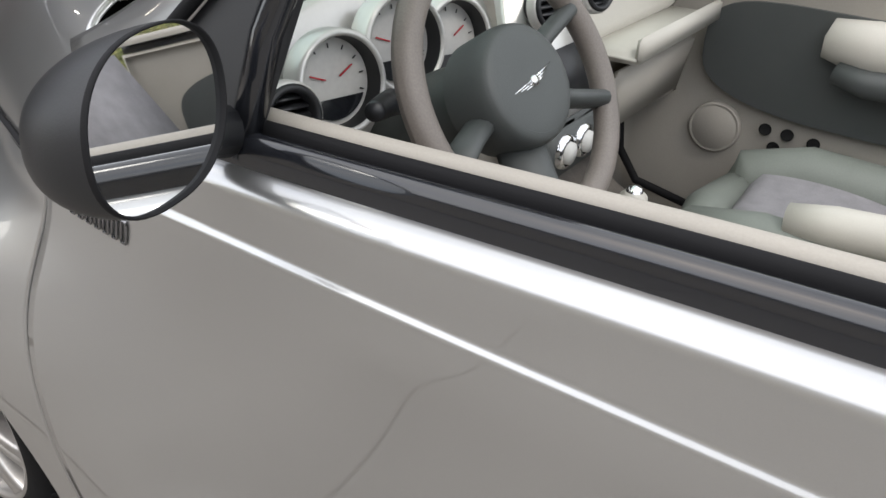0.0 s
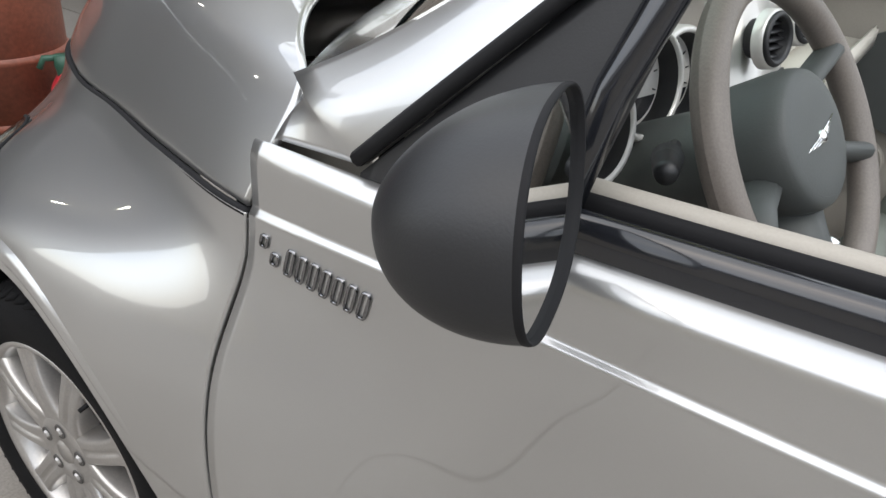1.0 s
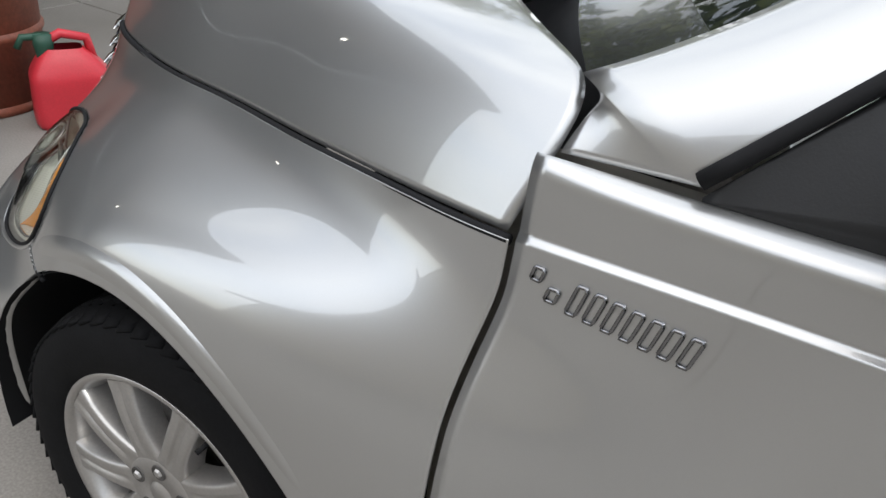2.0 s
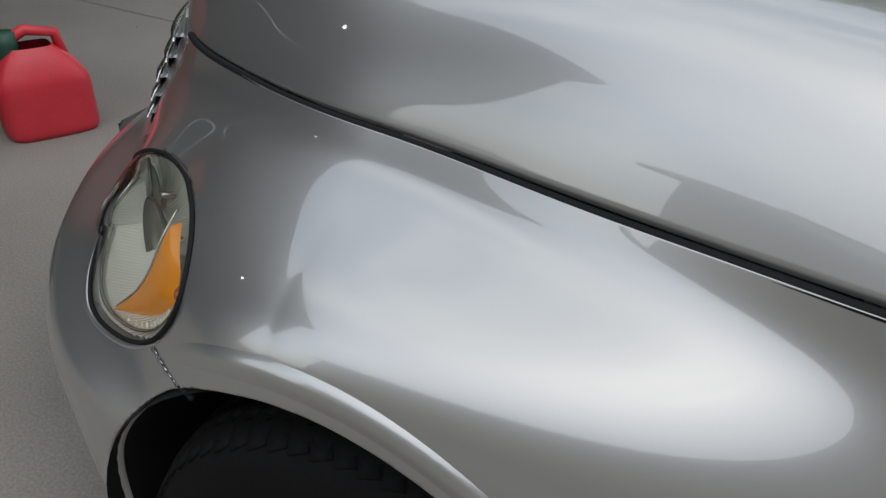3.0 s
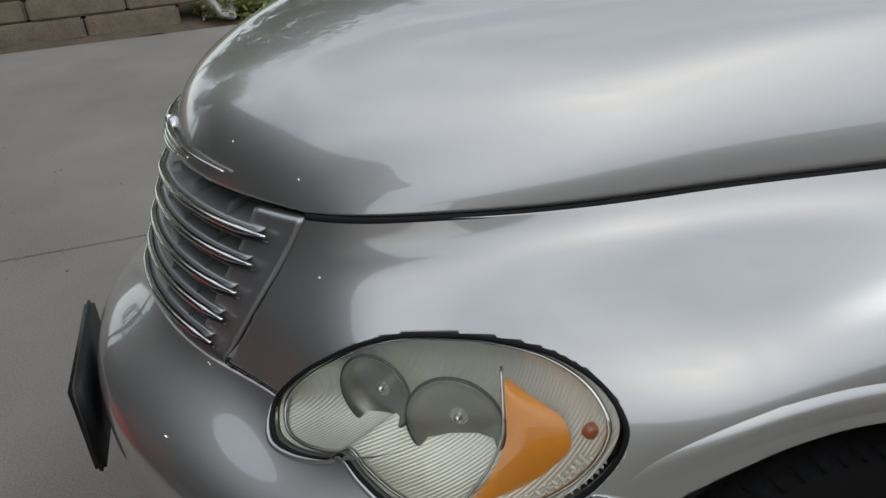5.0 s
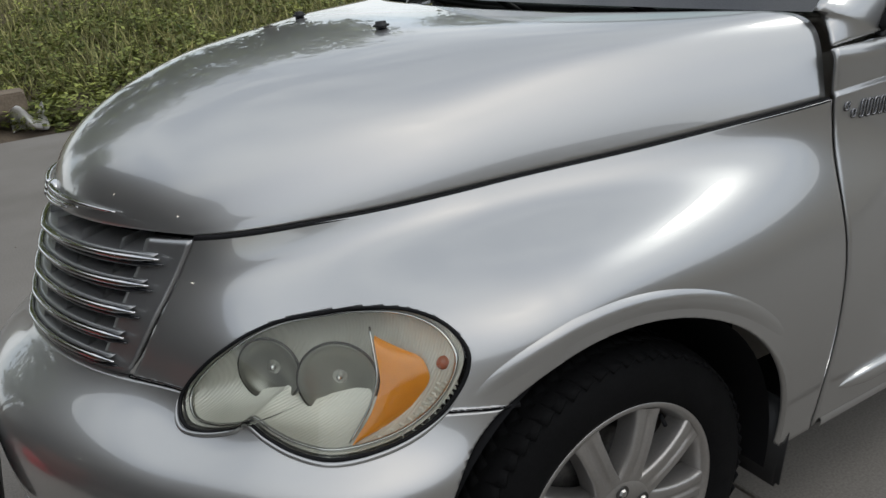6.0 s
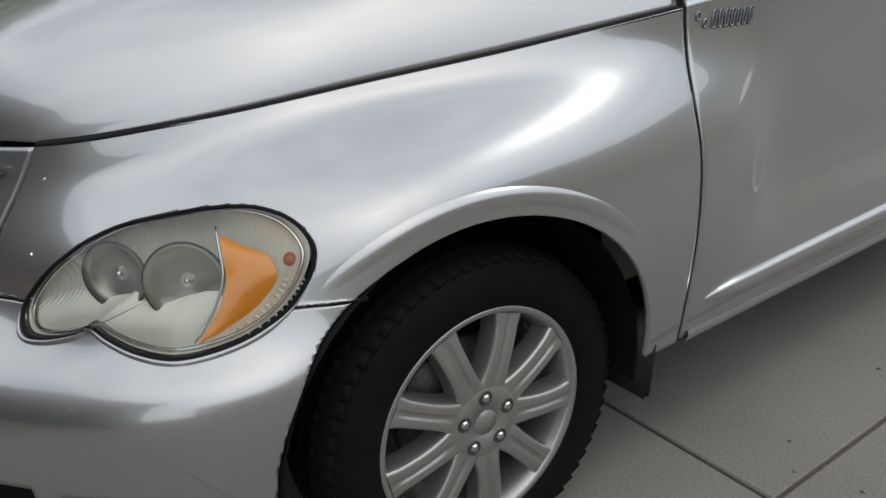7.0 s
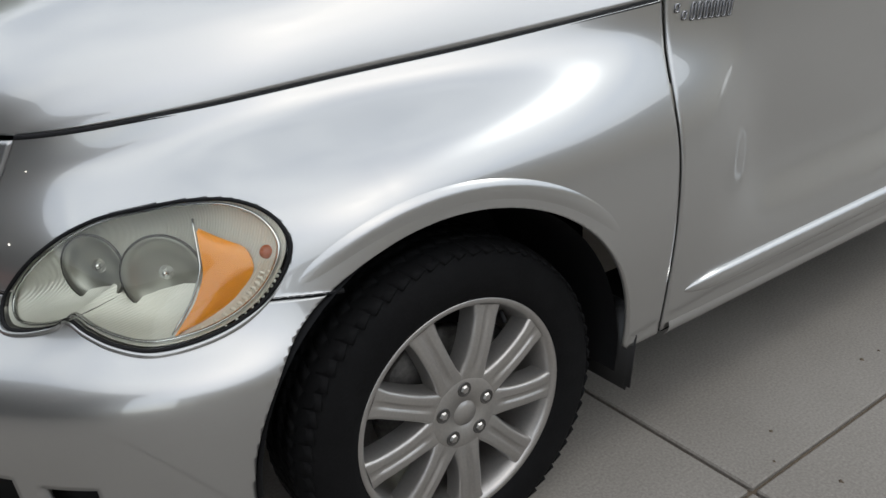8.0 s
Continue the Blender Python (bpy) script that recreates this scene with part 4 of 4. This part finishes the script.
for y, z, rad in ((-0.556, 1.060, 0.061), (-0.424, 1.084, 0.064), (-0.292, 1.062, 0.061)):
    gm = Matrix.Translation((0.768, y, z)) @ AX
    pod = lathe([(rad + 0.008, -0.03), (rad + 0.007, 0.000), (rad + 0.003, 0.006), (rad - 0.002, 0.005), (rad - 0.003, 0.000)], 40, "x")
    part("pod_ring", turned(pod, gm), DASHSILVER, dash, "silver dial bezel")
    part("pod_wall", turned(lathe([(rad - 0.003, 0.002), (rad - 0.005, -0.030)], 40, "x"), gm), BLACK, dash)
    part("dial", turned(lathe([(0.0, -0.024), (rad - 0.005, -0.025)], 40, "x"), gm), DIAL, dash, "pale dial face")
    low = bmesh.new()
    low.faces.new([low.verts.new((-0.0215, (rad - 0.012) * math.cos(a), (rad - 0.012) * math.sin(a))) for a in np.linspace(radians(205), radians(335), 16)])
    part("display", turned(low, gm), GLOSSBLACK, dash, smooth=False)
    for a, c in ((160, RED), (30, RED)):
        n = tube([(-0.021, 0.012 * math.cos(radians(a)), 0.012 * math.sin(radians(a))), (-0.021, 0.036 * math.cos(radians(a)), 0.036 * math.sin(radians(a)))], 0.0012, 6)
        part("needle", turned(n, gm), c, dash)
    for k in range(9):
        a = radians(200 - 27.5 * k)
        part("tick", turned(tube([(-0.0228, (rad - 0.018) * math.cos(a), (rad - 0.018) * math.sin(a)), (-0.0228, (rad - 0.012) * math.cos(a), (rad - 0.012) * math.sin(a))], 0.0010, 5), gm), BLACK, dash)


def vent(at, rad, m=AX):
    gm = Matrix.Translation(at) @ m
    v = new("air_vent")
    v.parent = car
    tagged(v, "round black air vent with a silver ring")
    part("ring", turned(lathe([(rad, -0.01), (rad + 0.005, 0.008), (rad, 0.013), (rad - 0.005, 0.008), (rad - 0.006, -0.03), (0.0, -0.03)], 32, "x"), gm), BLACK, v)
    part("bezel", turned(lathe([(rad + 0.004, 0.006), (rad + 0.008, 0.004), (rad + 0.009, -0.01)], 32, "x"), gm), DASHSILVER, v)
    for k in (-2, -1, 0, 1, 2):
        w = math.sqrt(max(0.0, (rad - 0.006) ** 2 - (k * rad / 3) ** 2))
        part("slat", turned(box((0.014, 2 * w, 0.002), (-0.004, 0, k * rad / 3), 0, (0, 25, 0)), gm), BLACK, v)


vent((0.785, -0.668, 1.050), 0.034)
stack = new("centre_stack")
stack.parent = car
tagged(stack, "silver centre stack with radio and round knobs")
part("panel", box((0.05, 0.27, 0.38), (0.80, -0.04, 0.975), 0.02, (0, -14, 0)), DASHSILVER, stack)
part("radio", box((0.02, 0.19, 0.11), (0.828, -0.01, 0.955), 0.004, (0, -14, 0)), BLACK, stack, "black radio")
for k in range(3):
    part("radio_bar", box((0.006, 0.14, 0.012), (0.840 - 0.008 * k, -0.01, 0.925 + 0.03 * k), 0.002, (0, -14, 0)), GREY, stack)
part("radio_knob", lathe([(0.0, 0.86), (0.018, 0.858), (0.020, 0.84)], 20, "x", (0, -0.09, 0.955)), BLACK, stack)
for y in (-0.093, -0.020):
    part("knob", lathe([(0.0, 0.872), (0.020, 0.870), (0.022, 0.85)], 24, "x", (0.018, y, 0.845)), DIAL, stack, "pale round climate knob")
    part("knob_ring", lathe([(0.023, 0.864), (0.030, 0.862), (0.034, 0.850), (0.034, 0.83)], 28, "x", (0.018, y, 0.845)), CHROME, stack)
part("knob_panel", box((0.03, 0.26, 0.11), (0.856, -0.03, 0.840), 0.015), GREY, stack)
vent((0.835, -0.135, 1.099), 0.034)
vent((0.835, 0.045, 1.099), 0.034)

console = box((0.75, 0.24, 0.34), (1.15, 0.0, 0.50), 0.04)
part("centre_console", console, BEIGE, car, "beige centre console")
shifter = new("gear_lever")
shifter.parent = car
tagged(shifter, "gear lever with a pale ball knob and chrome cap")
part("stick", tube([(0.96, -0.02, 0.64), (0.985, -0.02, 0.73)], 0.008, 10), CHROME, shifter)
part("ball", lathe([(0.008, -0.027), (0.020, -0.020), (0.027, -0.004), (0.025, 0.012), (0.015, 0.022)], 24, "z", (0.986, -0.02, 0.755)), CREAM, shifter, "cream ball knob")
part("cap", lathe([(0.0165, 0.020), (0.013, 0.029), (0.0, 0.032)], 20, "z", (0.986, -0.02, 0.755)), CHROME, shifter)

part("cabin_floor", grid(lambda u, v: (0.45 + 1.75 * u, -0.70 + 1.40 * v, 0.40 + 0.25 * max(0, 1 - u * 5) ** 1.5), 30, 10), CARPET, car, "beige-grey cabin carpet")


def door_trim():
    bm = bmesh.new()
    def fn(u, v):
        x, z = 0.66 + 1.16 * u, 0.40 + 0.66 * v
        return (x, -0.735 + 0.012 * math.cos(v * math.pi), z + 0.03 * u * v)
    grid(fn, 30, 20, bm)
    fold(bm, 0.02, (1.2, 0, 0.7))
    return bm


both("door_trim", door_trim(), BEIGE, "beige door trim")
far = new("far_door_fittings")
far.parent = car
tagged(far, "dark door pad, armrest, speaker and holes on the passenger door")
pad = bmesh.new()
pv = []
for a in np.linspace(0, 2 * math.pi, 49)[:-1]:
    c, s = math.cos(a), math.sin(a)
    pv.append(pad.verts.new((1.27 + 0.42 * math.copysign(abs(c) ** 0.55, c), 0.708, 0.855 + 0.135 * math.copysign(abs(s) ** 0.6, s) + 0.05 * c * (c < 0) * -0.6)))
face = pad.faces.new(pv)
made = bmesh.ops.extrude_face_region(pad, geom=[face])["geom"]
bmesh.ops.translate(pad, vec=(0, 0.012, 0), verts=[g for g in made if isinstance(g, bmesh.types.BMVert)])
part("pad", pad, GREY, far, "dark grey padded panel", smooth=False)
part("armrest", turned(lathe([(0.0, -0.20), (0.045, -0.19), (0.062, -0.10), (0.062, 0.10), (0.03, 0.2), (0.0, 0.21)], 24, "x"), pose(1.32, 0.70, 0.92, 0, 6, 0)), CREAM, far, "cream armrest")
part("pull", tube([(1.17, 0.66, 0.875), (1.24, 0.645, 0.865), (1.36, 0.65, 0.87)], lambda t: 0.026 + 0.01 * t, 12), GREY, far, "grey door pull")
part("speaker", lathe([(0.0, 0.713), (0.056, 0.714), (0.059, 0.717), (0.062, 0.713), (0.065, 0.716), (0.067, 0.73)], 36, "y", (0.917, 0, 0.665)), BEIGE, far, "round beige speaker cover")
# Near-black discs on the trim for the shade inside its holes.
for x, z in ((1.042, 0.690), (1.096, 0.688), (1.071, 0.648), (1.16, 0.68), (1.135, 0.645)):
    part("hole_shade", lathe([(0.0, 0.7165), (0.012, 0.7165), (0.014, 0.7145), (0.016, 0.7175)], 16, "y", (x, 0, z)), DARK, far)
part("jamb_seal", tube([(0.64, 0.70, 1.0), (0.655, 0.70, 0.72), (0.68, 0.70, 0.55), (0.74, 0.70, 0.47), (0.90, 0.70, 0.44)], 0.012, 8), SEAL, car)
kick = grid(lambda u, v: (0.40 + 0.24 * u, 0.72, 0.40 + 0.62 * v), 6, 8)
both("kick_panel", mirrored(kick), BEIGE, "beige kick panel")


def seat(y, label):
    s = new("seat")
    s.parent = car
    tagged(s, label)
    def cush(u, v):
        t, k = 2 * v - 1, u
        z = 0.60 + 0.045 * math.sin(math.pi * min(1, k * 1.15)) ** 0.5 - 0.03 * k + 0.012 * t * t
        z -= 0.20 * max(0, 0.10 - k) ** 1 * 8
        return (1.07 + 0.52 * k, y + 0.15 * t, z)
    part("cushion", grid(cush, 24, 14), FABRIC, s, "grey-mauve worn fabric seat cushion")
    for side in (-1, 1):
        bol = tube([(1.085, y + side * 0.17, 0.53), (1.10, y + side * 0.20, 0.605), (1.22, y + side * 0.215, 0.63), (1.42, y + side * 0.215, 0.625), (1.60, y + side * 0.20, 0.60)], lambda t: 0.058 + 0.012 * math.sin(math.pi * t), 14)
        part("bolster", bol, PIPING, s, "grey-green vinyl bolster")
    part("front_roll", tube([(1.085, y - 0.18, 0.56), (1.06, y, 0.57), (1.085, y + 0.18, 0.56)], 0.055, 14), PIPING, s)
    part("base", box((0.50, 0.40, 0.16), (1.33, y, 0.49), 0.03), GREY, s)
    back_m = pose(1.60, y, 0.60, 0, 22, 0)
    part("backrest", turned(box((0.13, 0.46, 0.58), (0.05, 0, 0.30), 0.055, seg=4), back_m), FABRIC, s)
    part("headrest", turned(box((0.09, 0.26, 0.16), (0.05, 0, 0.70), 0.04, seg=4), back_m), FABRIC, s)
    return s


pas = seat(0.40, "grey fabric passenger seat with vinyl bolsters")
pas.matrix_local = Matrix.Translation((-0.04, 0, 0.008))
part("seat_arm", tube([(1.26, 0.19, 0.70), (1.34, 0.185, 0.712), (1.56, 0.185, 0.73), (1.62, 0.185, 0.73)], lambda t: 0.034 + 0.008 * math.sin(math.pi * t), 14), CREAM, pas, "cream folding armrest")
drv = seat(-0.42, "grey fabric driver seat with vinyl bolsters")
turn_m = Matrix.Translation((0.42, 0, -0.06))
drv.matrix_local = turn_m


# ---- the place round the car ----
def slab(x0, x1, y0, y1, name="slab"):
    return box((x1 - x0 - 0.010, y1 - y0 - 0.010, 0.12), ((x0 + x1) / 2, (y0 + y1) / 2, -0.06), 0.004, seg=1)


ground = mesh_object("ground", grid(lambda u, v: (-400 + 800 * u, -400 + 800 * v, -0.03), 20, 20), SOIL, kind="structure", label="bare earth that runs out to the horizon", category="ground")
drive = tagged(new("driveway"), "sawn concrete driveway slabs with dark joints", "driveway", kind="structure")
XS = (-9.4, -6.3, -3.3, 0.54, 3.1, 5.7, 8.3, 10.9, 13.5)
YS = (-6.95, -3.7, -1.07, 1.57, 5.40)
for x0, x1 in zip(XS, XS[1:]):
    for y0, y1 in zip(YS, YS[1:]):
        part("slab", slab(x0, x1, y0, y1), CONCRETE, drive, smooth=False)
part("joint_bed", grid(lambda u, v: (-9.4 + 22.9 * u, -6.95 + 12.35 * v, -0.012), 2, 2), SOIL, drive)

GX = -3.4
garage = tagged(new("garage"), "plain dark gabled garage with an open doorway ahead of the car", "garage", kind="structure")
part("back_wall", box((0.15, 5.0, 2.40), (-9.6, 0.2, 1.20)), WALLPAINT, garage, smooth=False)
for y in (-2.35, 2.75):
    part("side_wall", box((6.1, 0.15, 2.40), (-6.5, y, 1.20)), WALLPAINT, garage, smooth=False)
for y in (-2.13, 2.53):
    part("jamb", box((0.16, 0.59, 2.20), (GX, y, 1.10)), FASCIA, garage, smooth=False)
gable = bmesh.new()
front = [(-2.43, 2.20), (2.83, 2.20), (2.83, 2.78), (0.20, 3.02), (-2.43, 2.78)]
for x in (GX - 0.08, GX + 0.08):
    gable.faces.new([gable.verts.new((x, y, z)) for y, z in front])
gable.verts.ensure_lookup_table()
for k in range(5):
    gable.faces.new([gable.verts[i] for i in (k, (k + 1) % 5, 5 + (k + 1) % 5, 5 + k)])
part("gable", gable, FASCIA, garage, smooth=False)
mesh_object("ceiling", box((6.0, 4.94, 0.12), (-6.5, 0.2, 2.47)), CEILING, kind="structure", label="plain garage ceiling", category="ceiling", smooth=False)
roof = bmesh.new()
for sgn in (-1, 1):
    box((6.6, 2.80, 0.06), (-6.45, 0.2 + sgn * 1.39, 2.93), 0, (-sgn * 5.2, 0, 0), roof)
part("roof", roof, ROOFING, garage, smooth=False)

# Lamps that hang under the garage ceiling.
for x, y in ((-4.3, -1.1), (-4.3, 1.3)):
    lamp = thing("ceiling_lamp", "small bare white bulb under the garage ceiling", "lamp", "garage lamps", (x, y, 2.37))
    part("base", lathe([(0.0, 0.04), (0.05, 0.04), (0.05, 0.0), (0.03, -0.02)], 20, "z"), CREAM, lamp)
    glow = bpy.data.materials.get("bulb_glow") or bpy.data.materials.new("bulb_glow")
    glow.use_nodes = True
    glow.node_tree.nodes["Principled BSDF"].inputs["Emission Color"].default_value = (1, 0.93, 0.82, 1)
    glow.node_tree.nodes["Principled BSDF"].inputs["Emission Strength"].default_value = 12
    part("bulb", lathe([(0.012, -0.02), (0.03, -0.05), (0.034, -0.075), (0.022, -0.10), (0.0, -0.108)], 20, "z"), glow, lamp)


# Things standing in the garage.
def fuel_can(at, turn):
    can = thing("fuel_can", "red plastic fuel can with a dark green spout cap", "fuel can", at=at)
    can.rotation_euler = (0, 0, radians(turn))
    def body(u, v):
        a = 2 * math.pi * v
        c, s = math.cos(a), math.sin(a)
        wide = 0.15 * math.copysign(abs(c) ** 0.45, c)
        deep = 0.10 * math.copysign(abs(s) ** 0.45, s)
        t = glide((0, 0.04, 0.6, 0.85, 1), (0.93, 1.0, 0.98, 0.72, 0.42), u)
        return (wide * t - 0.03 * max(0, u - 0.6), deep * t, 0.30 * u)
    bm = grid(body, 16, 40)
    bm.faces.new([v for v in bm.verts if v.co.z < 1e-6][:40])
    part("body", bm, RED, can)
    part("handle", tube([(0.09, 0, 0.23), (0.07, 0, 0.33), (-0.02, 0, 0.35), (-0.09, 0, 0.31)], 0.018, 10), RED, can)
    part("cap", lathe([(0.0, 0.37), (0.034, 0.37), (0.036, 0.33), (0.030, 0.30), (0.03, 0.27)], 20, "z", (-0.08, 0, -0.02)), GREEN, can, "dark green cap")
    part("spout", tube([(-0.08, 0, 0.34), (-0.15, 0, 0.34), (-0.17, 0, 0.30)], 0.014, 10), GREEN, can)
    return can


fuel_can((-1.92, 0.47, 0), 60)
drum = thing("steel_drum", "rusty brown steel drum standing on the floor", "drum", at=(-2.40, 0.36, 0))
part("barrel", lathe([(0.0, 0.01), (0.285, 0.0), (0.285, 0.88)], 48, "z"), RUST, drum)
for z in (0.02, 0.30, 0.59, 0.868):
    part("hoop", lathe([(0.284, z - 0.02), (0.295, z - 0.006), (0.295, z + 0.006), (0.284, z + 0.02)], 48, "z"), RUST, drum)
part("lid", lathe([(0.284, 0.888), (0.27, 0.888), (0.265, 0.862), (0.0, 0.862)], 48, "z"), RUST, drum)
tub = thing("black_tub", "black plastic tub on the garage floor", "tub", at=(-2.06, -0.14, 0))
part("shell", lathe([(0.0, 0.01), (0.15, 0.0), (0.18, 0.22), (0.195, 0.23), (0.19, 0.24), (0.165, 0.22), (0.14, 0.03), (0.0, 0.03)], 32, "z"), BLACK, tub)

# Retaining wall of blocks with a weedy bank behind, on the far side of the drive.
wall = tagged(new("retaining_wall"), "low weathered block retaining wall beside the driveway", "wall", kind="structure")
for row in range(3):
    for k in range(4):
        long = 0.74
        x = -3.05 + long * k + (-0.34, 0.0, -0.30)[row]
        part("block", box((long - 0.012, 0.30, 0.165), (x, 5.74 + 0.04 * row + random.uniform(-0.02, 0.02), 0.083 + 0.17 * row), 0.016, (0, 0, random.uniform(-1.5, 1.5))), STONE, wall, smooth=False)
bank = mesh_object("bank", grid(lambda u, v: (-3.5 + 40 * u, 5.42 + 14 * v, -0.02 + 1.5 * v**0.8 + 0.10 * noise.noise((u * 60, v * 12, 0))), 80, 40), SOIL, kind="structure", label="earth bank behind the driveway", category="ground")


def blades(name, count, seed, x0, x1, y0, y1, tall, wide, mat, label):
    """Leaves and blades over the bank, in one mesh."""
    rng = np.random.default_rng(seed)
    verts, faces = [], []
    for _ in range(count):
        x, v = rng.uniform(x0, x1), rng.uniform(0, 1) ** 1.4
        y = y0 + (y1 - y0) * v
        vb = (y - 5.42) / 14
        z = -0.02 + 1.5 * max(0, vb) ** 0.8
        h, w = tall * rng.uniform(0.4, 1.2), wide * rng.uniform(0.6, 1.4)
        a, lean = rng.uniform(0, 6.283), rng.uniform(0.1, 0.9)
        c, s = math.cos(a), math.sin(a)
        i = len(verts)
        dx, dy = lean * h * s, -lean * h * c
        verts += [(x - c * w * 0.3, y - s * w * 0.3, z), (x + c * w * 0.3, y + s * w * 0.3, z), (x + c * w + dx * 0.6, y + s * w + dy * 0.6, z + h * 0.65), (x + dx, y + dy, z + h), (x - c * w + dx * 0.6, y - s * w + dy * 0.6, z + h * 0.65)]
        faces.append((i, i + 1, i + 2, i + 3, i + 4))
    me = bpy.data.meshes.new(name)
    me.from_pydata(verts, [], faces)
    me.materials.append(mat)
    return tagged(new(name, me), label, "plants", kind="stuff")


def weeds(name, plants, seed, x0, x1, y0, y1, mat, label):
    """Broad-leaved plants in clumps of uneven height, all leaves in one mesh."""
    rng = np.random.default_rng(seed)
    verts, faces = [], []
    for _ in range(plants):
        px, k = rng.uniform(x0, x1), rng.uniform(0, 1) ** 1.3
        py = y0 + (y1 - y0) * k
        pz = -0.02 + 1.5 * max(0, (py - 5.42) / 14) ** 0.8
        tall = rng.uniform(0.10, 0.42) * (0.7 + 0.6 * noise.noise((px * 1.3, py * 1.3, 4.0)))
        spread = tall * rng.uniform(0.35, 0.8)
        for _ in range(34):
            a, f = rng.uniform(0, 6.283), rng.uniform(0.1, 1.0)
            r = spread * rng.uniform(0, 1) ** 0.6
            size = rng.uniform(0.014, 0.042)
            c = np.array([px + r * math.cos(a), py + r * math.sin(a), pz + tall * f])
            b = rng.uniform(0, 6.283)
            along = np.array([math.cos(b), math.sin(b), rng.uniform(-0.5, 0.5)]) * size
            across = np.array([-math.sin(b), math.cos(b), rng.uniform(-0.5, 0.5)]) * size * rng.uniform(0.3, 0.6)
            i = len(verts)
            verts += [tuple(c - along), tuple(c - 0.2 * along + across), tuple(c + along), tuple(c - 0.2 * along - across)]
            faces.append((i, i + 1, i + 2, i + 3))
    me = bpy.data.meshes.new(name)
    me.from_pydata(verts, [], faces)
    me.materials.append(mat)
    return tagged(new(name, me), label, "plants", kind="stuff")


weeds("weeds", 2600, 3, -0.6, 7.5, 5.55, 10, LEAF, "leafy green weeds in clumps on the bank")
weeds("low_weeds", 150, 8, -0.42, 4.0, 5.42, 5.66, LEAF, "low weeds along the edge of the driveway")
blades("grass", 26000, 4, -3.4, 14, 6.2, 17, 0.30, 0.008, GRASS, "tall rough grass on the bank")
rubbish = thing("torn_bag", "crumpled white paper bag lying by the wall", "rubbish", at=(-0.50, 5.62, 0))
part("sheet", grid(lambda u, v: (0.26 * (u - 0.5), 0.10 * math.sin(5 * u + 3 * v), 0.02 + 0.22 * v * (0.7 + 0.3 * math.sin(7 * u))), 10, 8, hem=0.02), PAPER, rubbish)


def tree(at, tall, seed):
    rng = random.Random(seed)
    t = thing("tree", "broad leafy green tree", "tree", "trees behind the driveway", at)
    trunk = tube([(0, 0, -0.1), (0.05, 0.02, tall * 0.25), (-0.04, 0.03, tall * 0.5), (0.02, 0, tall * 0.8)], lambda k: 0.02 * tall * (1.2 - k), 10)
    for _ in range(7):
        a, h = rng.uniform(0, 6.28), tall * rng.uniform(0.3, 0.6)
        tube([(0, 0, h), (0.12 * tall * math.cos(a), 0.12 * tall * math.sin(a), h + 0.1 * tall), (0.25 * tall * math.cos(a), 0.25 * tall * math.sin(a), h + 0.16 * tall)], lambda k: 0.007 * tall * (1.2 - k), 6, bm=trunk)
    part("trunk", trunk, BARK, t)
    verts, faces = [], []
    nr = np.random.default_rng(seed)
    for _ in range(46):
        a, rr, h = nr.uniform(0, 6.28), tall * 0.30 * nr.uniform(0.1, 1) ** 0.6, tall * nr.uniform(0.34, 0.98)
        rr *= 1.1 - abs(h / tall - 0.6) * 1.3
        c = np.array([rr * math.cos(a), rr * math.sin(a), h])
        for _ in range(70):
            p = c + nr.normal(0, 0.055 * tall, 3)
            e1, e2 = nr.normal(0, 1, 3), nr.normal(0, 1, 3)
            e1, e2 = e1 / np.linalg.norm(e1) * 0.026 * tall, e2 / np.linalg.norm(e2) * 0.016 * tall
            i = len(verts)
            verts += [tuple(p - e1), tuple(p + e2), tuple(p + e1), tuple(p - e2)]
            faces.append((i, i + 1, i + 2, i + 3))
    me = bpy.data.meshes.new("crown")
    me.from_pydata(verts, [], faces)
    me.materials.append(LEAF)
    crown = new("crown", me)
    crown.parent = t


for k, (x, y, h) in enumerate(((-5.0, 16, 12), (0.5, 18, 12), (6, 20, 11), (-11, 13, 10), (-15, 8, 8), (15, 22, 8), (22, 14, 7), (27, 4, 8), (27, -6, 7))):
    tree((x, y, 0.0), h, 20 + k)

# Neighbouring house with beige siding, on the driver's side.
house = thing("house", "beige sided single-storey house with a dark shingle roof", "house", at=(4.0, -6.9, 0))
part("wall", box((20, 5, 2.9), (0, -2.5, 1.45)), SIDING, house, smooth=False)
hr = bmesh.new()
for sgn in (-1, 1):
    box((20.8, 3.4, 0.12), (0, -2.5 + sgn * 1.45, 3.45), 0, (-sgn * 24, 0, 0), hr)
part("roof", hr, ROOFING, house, smooth=False)


# Grit and crumbs of earth on the concrete.
rng = np.random.default_rng(11)
gv, gf = [], []
for _ in range(260):
    x, y, r = rng.uniform(-2.6, 2.2), rng.choice([rng.uniform(-1.9, -0.95), rng.uniform(0.9, 3.0)]), rng.uniform(0.0015, 0.006)
    i = len(gv)
    gv += [(x - r, y, 0.0), (x, y - r * rng.uniform(0.6, 1.6), 0.0), (x + r * rng.uniform(0.7, 1.8), y, 0.0), (x, y + r, 0.0), (x, y, r * 0.9)]
    gf += [(i, i + 1, i + 4), (i + 1, i + 2, i + 4), (i + 2, i + 3, i + 4), (i + 3, i, i + 4)]
gm_ = bpy.data.meshes.new("grit")
gm_.from_pydata(gv, [], gf)
gm_.materials.append(SOIL)
tagged(new("grit", gm_), "small dark crumbs of earth on the concrete", "grit", kind="stuff")
